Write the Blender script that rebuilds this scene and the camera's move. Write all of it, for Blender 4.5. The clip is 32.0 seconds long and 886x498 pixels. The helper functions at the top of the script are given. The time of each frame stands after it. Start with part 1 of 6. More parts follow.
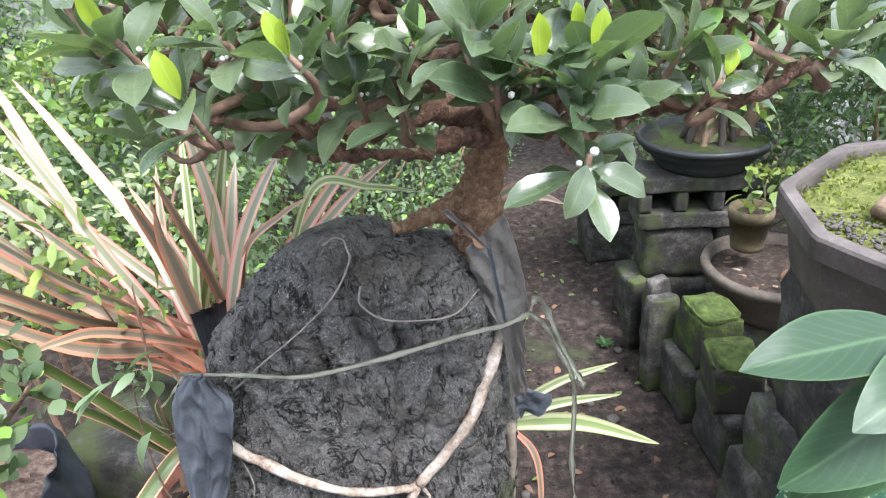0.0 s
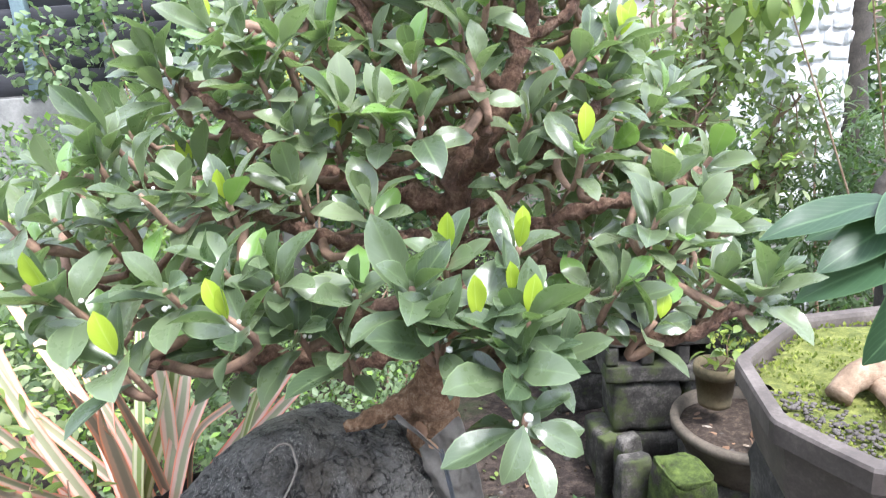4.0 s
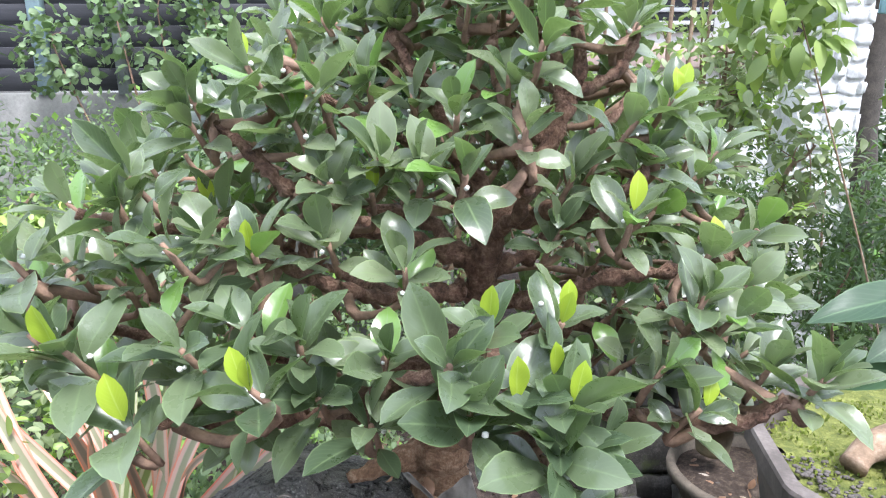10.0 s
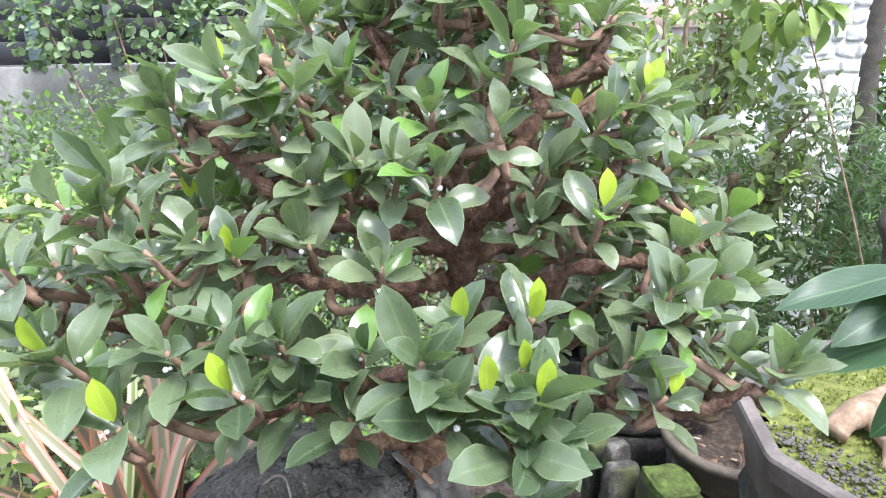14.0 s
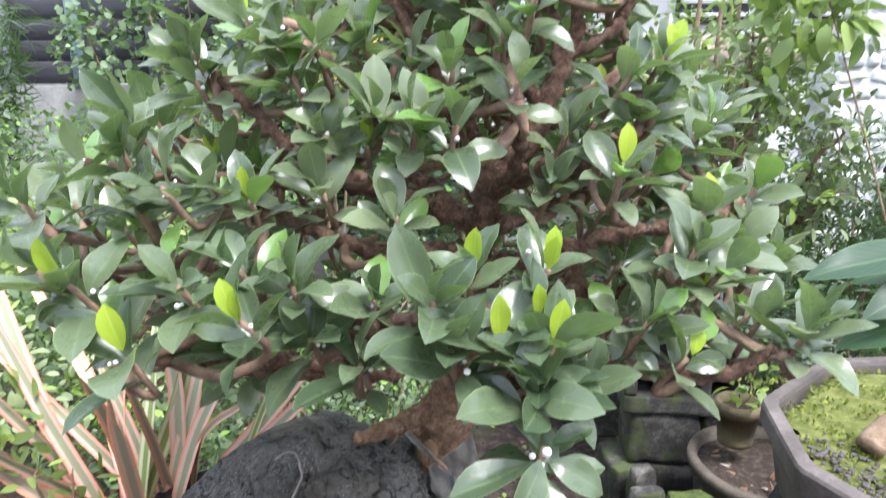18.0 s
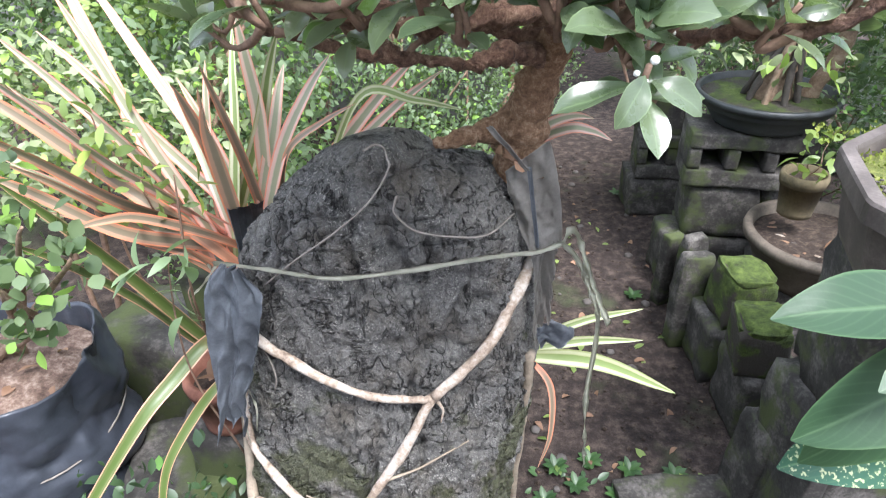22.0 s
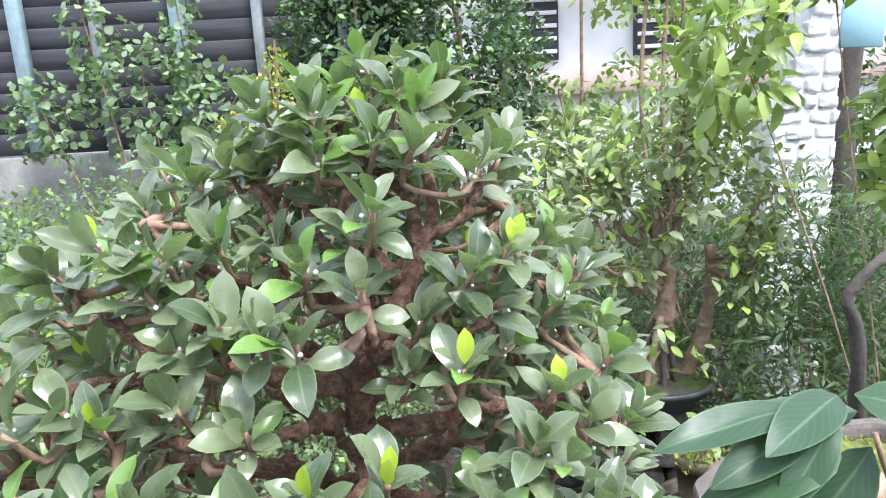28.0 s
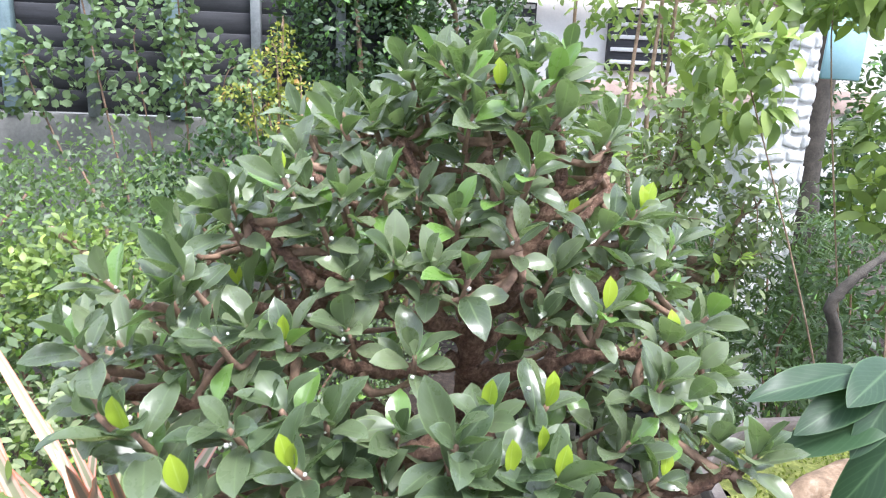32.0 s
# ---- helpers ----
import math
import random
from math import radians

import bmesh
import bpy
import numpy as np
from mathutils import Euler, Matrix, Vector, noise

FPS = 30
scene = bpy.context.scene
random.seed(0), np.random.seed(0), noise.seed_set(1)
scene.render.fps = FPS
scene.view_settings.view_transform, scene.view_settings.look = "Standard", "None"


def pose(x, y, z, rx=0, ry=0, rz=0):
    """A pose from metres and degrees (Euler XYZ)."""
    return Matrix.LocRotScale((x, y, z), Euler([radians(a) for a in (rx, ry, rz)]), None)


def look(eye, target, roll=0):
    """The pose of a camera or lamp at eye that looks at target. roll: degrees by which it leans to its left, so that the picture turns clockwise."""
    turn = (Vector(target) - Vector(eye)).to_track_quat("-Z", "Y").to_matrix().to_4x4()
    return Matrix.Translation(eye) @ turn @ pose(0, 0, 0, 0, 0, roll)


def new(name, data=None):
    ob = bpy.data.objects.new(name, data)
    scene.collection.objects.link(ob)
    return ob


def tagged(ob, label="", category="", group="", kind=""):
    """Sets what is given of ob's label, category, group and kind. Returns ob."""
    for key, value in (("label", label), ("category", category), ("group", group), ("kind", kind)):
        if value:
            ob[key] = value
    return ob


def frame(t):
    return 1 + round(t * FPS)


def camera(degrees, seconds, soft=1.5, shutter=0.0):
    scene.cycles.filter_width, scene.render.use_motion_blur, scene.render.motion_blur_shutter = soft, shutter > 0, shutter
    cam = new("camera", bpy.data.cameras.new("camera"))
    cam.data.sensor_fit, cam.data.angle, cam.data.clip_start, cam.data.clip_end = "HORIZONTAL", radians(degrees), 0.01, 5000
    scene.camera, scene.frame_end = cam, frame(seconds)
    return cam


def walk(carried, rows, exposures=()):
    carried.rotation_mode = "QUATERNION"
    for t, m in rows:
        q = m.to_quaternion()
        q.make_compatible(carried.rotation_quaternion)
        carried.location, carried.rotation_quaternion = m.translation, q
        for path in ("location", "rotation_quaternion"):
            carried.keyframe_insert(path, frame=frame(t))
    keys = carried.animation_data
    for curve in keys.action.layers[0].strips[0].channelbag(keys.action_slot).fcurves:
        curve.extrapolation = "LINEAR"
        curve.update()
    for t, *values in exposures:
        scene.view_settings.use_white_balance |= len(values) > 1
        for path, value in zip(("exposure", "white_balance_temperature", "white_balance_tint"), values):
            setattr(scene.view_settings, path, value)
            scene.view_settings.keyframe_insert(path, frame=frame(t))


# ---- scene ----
cam = camera(69.2, 32.0, 1.1, 0.35)
PATH = [
    (0, (0.0, 0.0, 1.402), (-0.079, 1.782, 0.498), -5.6),
    (0.5, (0.001, -0.002, 1.399), (-0.071, 1.742, 0.423), -5.7),
    (1, (-0.001, -0.003, 1.393), (-0.106, 1.711, 0.368), -6.4),
    (1.5, (-0.002, -0.003, 1.396), (-0.095, 1.733, 0.407), -6.0),
    (2, (-0.002, -0.002, 1.405), (-0.099, 1.787, 0.516), -6.3),
    (2.5, (0.005, 0.006, 1.421), (-0.042, 1.837, 0.618), -4.8),
    (3, (0.017, 0.014, 1.441), (0.027, 1.889, 0.746), -3.7),
    (3.5, (0.023, 0.018, 1.457), (0.026, 1.924, 0.85), -4.2),
    (4, (0.027, 0.024, 1.47), (0.06, 1.951, 0.935), -4.0),
    (4.5, (0.019, 0.015, 1.484), (0.092, 1.961, 1.03), -3.2),
    (6.5, (0.01, 0.0, 1.526), (0.108, 1.96, 1.141), -3.1),
    (7, (0.015, 0.01, 1.534), (0.09, 1.97, 1.145), -2.3),
    (7.5, (0.019, 0.012, 1.541), (0.099, 1.972, 1.154), -1.7),
    (8, (0.017, 0.012, 1.538), (0.085, 1.97, 1.137), -1.0),
    (8.5, (0.015, 0.017, 1.527), (0.097, 1.966, 1.086), -0.2),
    (9, (0.009, 0.031, 1.504), (0.094, 1.977, 1.05), 0.3),
    (9.5, (0.007, 0.039, 1.5), (0.079, 1.986, 1.047), -0.8),
    (10, (0.001, 0.06, 1.495), (0.051, 1.999, 1.01), -0.2),
    (10.5, (0.007, 0.067, 1.491), (0.085, 1.998, 0.972), 0.1),
    (11, (0.001, 0.074, 1.489), (0.033, 2.0, 0.952), 0.2),
    (11.5, (0.006, 0.081, 1.486), (0.036, 1.996, 0.913), -0.5),
    (12, (0.007, 0.078, 1.487), (0.037, 1.992, 0.907), -0.6),
    (12.5, (0.008, 0.067, 1.491), (0.039, 1.977, 0.897), -0.8),
    (13, (0.016, 0.062, 1.5), (0.066, 1.963, 0.879), -1.2),
    (13.5, (0.019, 0.059, 1.512), (0.087, 1.961, 0.897), -1.0),
    (14, (0.019, 0.052, 1.52), (0.062, 1.962, 0.93), -1.1),
    (14.5, (0.017, 0.047, 1.524), (0.051, 1.971, 0.978), -0.7),
    (15, (0.017, 0.041, 1.533), (0.029, 1.995, 1.109), -1.5),
    (15.5, (0.017, 0.031, 1.54), (0.039, 2.006, 1.227), -1.6),
    (17.5, (0.027, 0.031, 1.494), (0.042, 2.012, 1.221), -0.9),
    (18, (0.026, 0.042, 1.467), (-0.013, 1.979, 0.972), -0.4),
    (18.5, (0.023, 0.034, 1.453), (-0.062, 1.936, 0.839), -1.4),
    (19, (0.019, 0.036, 1.431), (-0.07, 1.909, 0.734), -1.2),
    (19.5, (0.014, 0.029, 1.423), (-0.104, 1.886, 0.69), -0.9),
    (20, (0.01, 0.02, 1.41), (-0.122, 1.822, 0.553), -0.5),
    (20.5, (0.01, 0.011, 1.398), (-0.143, 1.783, 0.484), -0.5),
    (21, (0.007, 0.001, 1.392), (-0.162, 1.734, 0.408), -1.1),
    (21.5, (0.003, -0.003, 1.385), (-0.181, 1.706, 0.363), -1.4),
    (22, (-0.002, -0.008, 1.38), (-0.191, 1.675, 0.317), -1.3),
    (22.5, (-0.003, -0.014, 1.376), (-0.192, 1.627, 0.248), -1.7),
    (23, (-0.005, -0.023, 1.374), (-0.178, 1.595, 0.212), -0.5),
    (23.5, (0.0, -0.022, 1.378), (-0.148, 1.637, 0.27), 0.2),
    (24, (0.025, -0.001, 1.404), (-0.012, 1.798, 0.531), 0.0),
    (24.5, (0.066, 0.018, 1.459), (0.012, 1.881, 0.731), -3.9),
    (25, (0.092, 0.054, 1.511), (0.03, 1.96, 0.908), -5.3),
    (25.5, (0.11, 0.049, 1.542), (0.042, 1.981, 1.03), -6.8),
    (26, (0.118, 0.045, 1.561), (0.059, 1.994, 1.115), -6.6),
    (26.5, (0.128, 0.05, 1.572), (0.054, 2.008, 1.17), -6.7),
    (28.5, (0.123, 0.052, 1.595), (0.194, 2.007, 1.177), -1.5),
    (29, (0.098, 0.05, 1.599), (0.223, 2.0, 1.173), -0.5),
    (29.5, (0.075, 0.043, 1.599), (0.23, 1.992, 1.178), -0.4),
    (30, (0.052, 0.026, 1.597), (0.223, 1.973, 1.174), -0.2),
    (30.5, (0.025, 0.023, 1.591), (0.235, 1.965, 1.164), 0.6),
    (31, (0.004, 0.015, 1.586), (0.207, 1.96, 1.168), 0.6),
    (31.5, (-0.015, 0.007, 1.577), (0.175, 1.959, 1.186), 0.8),
    (32, (-0.036, -0.001, 1.565), (0.137, 1.947, 1.147), 2.2),
]
EXPOSURES = [(0, 0), (1, 0.06), (2, 0.2), (3, 0.28), (4.5, 0.1), (7, 0), (10, -0.07), (12, -0.12), (13.5, 0), (15, 0.15), (16.5, 0), (18, -0.12), (19, -0.2), (20, -0.28), (21, 0), (23, 0.12), (24, 0.25), (25, 0.14), (26, 0.1), (29, -0.07), (30, -0.1), (32, -0.16)]
walk(cam, [(t, look(eye, target, roll)) for t, eye, target, roll in PATH], [(t, 1.74 + stops, 5950.0, 13.0) for t, stops in EXPOSURES])

# ---- world and light ----
world = bpy.data.worlds.new("overcast_sky")
scene.world = world
world.use_nodes = True
wn = world.node_tree
sky = wn.nodes.new("ShaderNodeTexSky")
sky.sky_type = "NISHITA"
sky.sun_disc = False
sky.sun_elevation, sky.sun_rotation = radians(61), radians(144)
sky.air_density, sky.dust_density, sky.ozone_density = 1.0, 4.0, 1.0
hazy = wn.nodes.new("ShaderNodeMix")
hazy.data_type = "RGBA"
hazy.inputs[0].default_value = 0.72
hazy.inputs[7].default_value = (8.9, 9.4, 10.3, 1)
wn.links.new(sky.outputs[0], hazy.inputs[6])
wn.links.new(hazy.outputs[2], wn.nodes["Background"].inputs[0])
wn.nodes["Background"].inputs[1].default_value = 0.102
sun = new("sun", bpy.data.lights.new("sun", "SUN"))
sun.data.energy, sun.data.angle, sun.data.color = 2.35, radians(20), (1.0, 0.97, 0.92)
sun.matrix_world = look((1.6, -2.2, 5.0), (0, 0, 0))

# ---- materials ----


def shader(name):
    m = bpy.data.materials.new(name)
    m.use_nodes = True
    t = m.node_tree
    return m, t, t.nodes["Principled BSDF"]


def node(t, kind, **inputs):
    n = t.nodes.new(kind)
    for key, value in inputs.items():
        n.inputs[key].default_value = value
    return n


def ramp(t, fac, stops):
    n = t.nodes.new("ShaderNodeValToRGB")
    e = n.color_ramp.elements
    while len(e) < len(stops):
        e.new(0.5)
    for item, (at, colour) in zip(e, stops):
        item.position, item.color = at, (*colour, 1)
    t.links.new(fac, n.inputs[0])
    return n.outputs[0]


def mixed(t, fac, a, b, blend="MIX"):
    n = t.nodes.new("ShaderNodeMix")
    n.data_type, n.blend_type = "RGBA", blend
    for slot, value in ((0, fac), (6, a), (7, b)):
        if isinstance(value, (int, float)):
            n.inputs[slot].default_value = value
        elif isinstance(value, tuple):
            n.inputs[slot].default_value = (*value, 1)
        else:
            t.links.new(value, n.inputs[slot])
    return n.outputs[2]


def maths(t, op, a, b=0.0):
    n = t.nodes.new("ShaderNodeMath")
    n.operation = op
    for slot, value in ((0, a), (1, b)):
        if isinstance(value, (int, float)):
            n.inputs[slot].default_value = value
        else:
            t.links.new(value, n.inputs[slot])
    return n.outputs[0]


def noisy(t, scale, detail=6.0, rough=0.6, object_space=False, stretch=None):
    n = node(t, "ShaderNodeTexNoise", Scale=scale, Detail=detail, Roughness=rough)
    src = t.nodes.new("ShaderNodeTexCoord" if object_space else "ShaderNodeNewGeometry").outputs["Object" if object_space else "Position"]
    if stretch:
        mp = t.nodes.new("ShaderNodeMapping")
        mp.inputs["Scale"].default_value = stretch
        t.links.new(src, mp.inputs[0])
        src = mp.outputs[0]
    t.links.new(src, n.inputs["Vector"])
    return n.outputs["Fac"]


def relief(t, b, height, strength, distance=0.01):
    n = node(t, "ShaderNodeBump", Strength=strength, Distance=distance)
    t.links.new(height, n.inputs["Height"])
    t.links.new(n.outputs[0], b.inputs["Normal"])


def luck(t):
    """A number for each leaf, whether it is an object or an island of a larger mesh."""
    a = t.nodes.new("ShaderNodeNewGeometry").outputs["Random Per Island"]
    c = t.nodes.new("ShaderNodeObjectInfo").outputs["Random"]
    return maths(t, "FRACT", maths(t, "ADD", a, c))


def surface(name, stops, scale=20.0, roughness=0.8, bump=0.4, fine=140.0, depth=0.006, spots=None, stretch=None, metal=0.0):
    """Mottled solid surface: coarse stains, fine grain and relief."""
    m, t, b = shader(name)
    big = noisy(t, scale, 8, 0.65, stretch=stretch)
    small = noisy(t, fine, 5, 0.7, stretch=stretch)
    both = maths(t, "ADD", maths(t, "MULTIPLY", big, 0.7), maths(t, "MULTIPLY", small, 0.3))
    col = ramp(t, both, stops)
    if spots:
        colour, size, low, high = spots
        col = mixed(t, ramp(t, noisy(t, size, 4, 0.6), [(low, (0, 0, 0)), (high, (1, 1, 1))]), col, colour)
    t.links.new(col, b.inputs["Base Color"])
    b.inputs["Roughness"].default_value = roughness
    b.inputs["Metallic"].default_value = metal
    relief(t, b, both, bump, depth)
    return m


def leafy(name, dark, light, rib=None, edge=None, rough=0.38, thin=0.25, young=None, share=0.06, blotch=None, sheen=0.5):
    """Leaf blade: midrib and margin along the leaf's own coordinates, a colour of its own for each leaf."""
    m, t, b = shader(name)
    r = luck(t)
    tone = maths(t, "ADD", maths(t, "MULTIPLY", r, 0.75), maths(t, "MULTIPLY", noisy(t, 45, 3), 0.25))
    col = mixed(t, tone, dark, light)
    if young:
        new_leaf = maths(t, "GREATER_THAN", maths(t, "FRACT", maths(t, "MULTIPLY", r, 17.31)), 1.0 - share)
        col = mixed(t, new_leaf, col, young)
    uv = t.nodes.new("ShaderNodeUVMap")
    sep = t.nodes.new("ShaderNodeSeparateXYZ")
    t.links.new(uv.outputs[0], sep.inputs[0])
    across = maths(t, "ABSOLUTE", maths(t, "SUBTRACT", sep.outputs[0], 0.5))
    if blotch:
        patch = ramp(t, noisy(t, 190, 3, 0.6), [(0.56, (0, 0, 0)), (0.6, (1, 1, 1))])
        col = mixed(t, patch, col, blotch)
    if rib:
        col = mixed(t, ramp(t, across, [(0.0, (0.7, 0.7, 0.7)), (0.045, (0, 0, 0))]), col, rib)
        vein = maths(t, "POWER", maths(t, "ABSOLUTE", maths(t, "SINE", maths(t, "SUBTRACT", maths(t, "MULTIPLY", sep.outputs[1], 30.0), maths(t, "MULTIPLY", across, 22.0)))), 14.0)
        col = mixed(t, maths(t, "MULTIPLY", vein, 0.13), col, rib)
    if edge:
        col = mixed(t, ramp(t, across, [(0.455, (0, 0, 0)), (0.495, (0.75, 0.75, 0.75))]), col, edge)
    t.links.new(col, b.inputs["Base Color"])
    gl = maths(t, "ADD", maths(t, "MULTIPLY", noisy(t, 80, 4), 0.2), rough - 0.1)
    t.links.new(gl, b.inputs["Roughness"])
    b.inputs["Specular IOR Level"].default_value = sheen
    b.inputs["Coat Weight"].default_value = 0.12 if sheen > 0.55 else 0.0
    b.inputs["Coat Roughness"].default_value = 0.28
    relief(t, b, noisy(t, 160, 3), 0.12, 0.002)
    glow = t.nodes.new("ShaderNodeBsdfTranslucent")
    t.links.new(mixed(t, 0.35, col, (0.35, 0.6, 0.08)), glow.inputs[0])
    mix = t.nodes.new("ShaderNodeMixShader")
    mix.inputs[0].default_value = thin
    t.links.new(b.outputs[0], mix.inputs[1])
    t.links.new(glow.outputs[0], mix.inputs[2])
    t.links.new(mix.outputs[0], t.nodes["Material Output"].inputs[0])
    return m


BARK = surface("reddish_bark", [(0.34, (0.12, 0.063, 0.034)), (0.5, (0.3, 0.172, 0.094)), (0.64, (0.5, 0.34, 0.22))], 110, 0.85, 1.0, 420, 0.012)
BRANCH = surface("dark_reddish_bark", [(0.36, (0.055, 0.028, 0.019)), (0.5, (0.2, 0.108, 0.071)), (0.66, (0.42, 0.275, 0.19))], 110, 0.85, 1.0, 420, 0.013)
TWIG = surface("twig_bark", [(0.3, (0.085, 0.05, 0.034)), (0.6, (0.3, 0.19, 0.13))], 60, 0.8, 0.6, 260, 0.003)
DARK_BARK = surface("dark_bark", [(0.3, (0.02, 0.018, 0.015)), (0.7, (0.1, 0.085, 0.07))], 20, 0.9, 0.9, 120, 0.008)
GREY_BARK = surface("grey_brown_bark", [(0.3, (0.08, 0.055, 0.035)), (0.5, (0.25, 0.17, 0.11)), (0.7, (0.42, 0.33, 0.24))], 34, 0.85, 0.8, 190, 0.005)
ROOT = surface("pale_root", [(0.36, (0.1, 0.068, 0.045)), (0.47, (0.33, 0.255, 0.19)), (0.6, (0.58, 0.52, 0.45))], 34, 0.75, 0.6, 180, 0.003)
ROOT_DARK = surface("grey_root", [(0.3, (0.1, 0.08, 0.055)), (0.6, (0.33, 0.27, 0.2))], 30, 0.85, 0.6, 180, 0.003)
CLAY = surface("terracotta", [(0.3, (0.09, 0.035, 0.024)), (0.6, (0.27, 0.115, 0.075))], 16, 0.85, 0.4, 160, 0.003)
OLIVE_POT = surface("weathered_olive_clay", [(0.3, (0.05, 0.042, 0.022)), (0.6, (0.17, 0.135, 0.075))], 18, 0.85, 0.4, 160, 0.003)
TRAY = surface("grey_brown_glazed_clay", [(0.3, (0.048, 0.04, 0.036)), (0.5, (0.1, 0.083, 0.075)), (0.7, (0.2, 0.172, 0.157))], 13, 0.55, 0.3, 150, 0.002)
BOWL = surface("weathered_brown_clay", [(0.3, (0.035, 0.029, 0.022)), (0.6, (0.16, 0.13, 0.1))], 15, 0.85, 0.4, 160, 0.003)
BLACK_POT = surface("black_plastic", [(0.3, (0.012, 0.014, 0.014)), (0.7, (0.06, 0.066, 0.066))], 10, 0.5, 0.2, 120, 0.002)
CONCRETE = surface("mossy_concrete", [(0.34, (0.014, 0.0125, 0.0105)), (0.5, (0.046, 0.042, 0.037)), (0.67, (0.17, 0.156, 0.14))], 14, 0.92, 0.8, 120, 0.006,
                   spots=((0.06, 0.075, 0.025), 9, 0.5, 0.62))
MOSSY = surface("moss_covered_concrete", [(0.34, (0.018, 0.022, 0.009)), (0.5, (0.05, 0.075, 0.012)), (0.66, (0.12, 0.165, 0.03))], 24, 0.95, 1.0, 170, 0.012,
                spots=((0.045, 0.038, 0.03), 10, 0.46, 0.54))
MOSS = surface("bright_moss", [(0.34, (0.05, 0.07, 0.012)), (0.5, (0.115, 0.13, 0.026)), (0.68, (0.25, 0.26, 0.07))], 55, 0.95, 1.0, 300, 0.006)
BLOCK_MOSS = surface("dull_green_moss", [(0.36, (0.022, 0.03, 0.008)), (0.5, (0.065, 0.095, 0.018)), (0.66, (0.14, 0.185, 0.04))], 34, 0.95, 1.0, 300, 0.008)
POT_SOIL = surface("potting_soil", [(0.34, (0.016, 0.01, 0.007)), (0.5, (0.046, 0.031, 0.022)), (0.7, (0.15, 0.112, 0.083))], 60, 0.95, 1.0, 260, 0.008)
DRY_SOIL = surface("dry_reddish_soil", [(0.36, (0.06, 0.036, 0.026)), (0.5, (0.17, 0.11, 0.08)), (0.66, (0.4, 0.31, 0.25))], 48, 0.95, 1.0, 200, 0.008)
TAPE = surface("translucent_plastic_tape", [(0.3, (0.42, 0.43, 0.33)), (0.7, (0.7, 0.69, 0.57))], 40, 0.3, 0.2, 150, 0.001)
WIRE = surface("grey_vine_stem", [(0.3, (0.12, 0.1, 0.085)), (0.7, (0.3, 0.27, 0.235))], 60, 0.8, 0.3, 200, 0.001)
PALE_FABRIC = surface("grey_plastic_sheet", [(0.3, (0.15, 0.138, 0.122)), (0.55, (0.27, 0.25, 0.225)), (0.75, (0.38, 0.355, 0.32))], 14, 0.55, 0.3, 260, 0.002)
FABRIC = surface("dark_grey_plastic_sheet", [(0.3, (0.07, 0.077, 0.088)), (0.55, (0.165, 0.182, 0.205)), (0.75, (0.29, 0.315, 0.34))], 14, 0.5, 0.25, 260, 0.002)
BAG = surface("black_polythene", [(0.3, (0.014, 0.017, 0.022)), (0.6, (0.055, 0.062, 0.078)), (0.8, (0.16, 0.175, 0.195))], 9, 0.33, 0.35, 60, 0.004)
SLAT = surface("dark_weathered_slat", [(0.3, (0.014, 0.014, 0.017)), (0.6, (0.05, 0.05, 0.058)), (0.8, (0.09, 0.09, 0.1))], 4, 0.75, 0.3, 60, 0.002, stretch=(1, 6, 12))
POST = surface("grey_painted_post", [(0.3, (0.13, 0.14, 0.15)), (0.6, (0.3, 0.32, 0.33))], 9, 0.75, 0.3, 90, 0.002)
BLUE_POST = surface("pale_blue_painted_post", [(0.3, (0.12, 0.18, 0.2)), (0.6, (0.26, 0.35, 0.375))], 9, 0.7, 0.3, 90, 0.002)
RENDER_WALL = surface("weathered_cement_render", [(0.3, (0.085, 0.085, 0.08)), (0.5, (0.18, 0.18, 0.17)), (0.7, (0.29, 0.285, 0.27))], 5, 0.92, 0.5, 70, 0.004)
WHITE_STONE = surface("whitewashed_rubble", [(0.3, (0.3, 0.3, 0.3)), (0.5, (0.6, 0.6, 0.59)), (0.7, (0.78, 0.78, 0.77))], 8, 0.85, 0.5, 80, 0.006)
WHITE_WALL = surface("white_painted_wall", [(0.3, (0.66, 0.66, 0.64)), (0.6, (0.82, 0.82, 0.8))], 3, 0.85, 0.2, 60, 0.002)
PINK_TRIM = surface("faded_pink_cladding", [(0.3, (0.3, 0.2, 0.17)), (0.6, (0.52, 0.4, 0.35))], 3, 0.85, 0.2, 60, 0.002)
BLUE_SIGN = surface("sky_blue_panel", [(0.3, (0.24, 0.44, 0.52)), (0.7, (0.34, 0.54, 0.61))], 5, 0.5, 0.1, 80, 0.001)
PEBBLE = surface("grey_pebble", [(0.3, (0.04, 0.034, 0.03)), (0.6, (0.12, 0.106, 0.096))], 22, 0.85, 0.3, 160, 0.002)
DRY_LEAF = leafy("dry_brown_leaf", (0.14, 0.075, 0.045), (0.36, 0.21, 0.13), rough=0.7, thin=0.1)

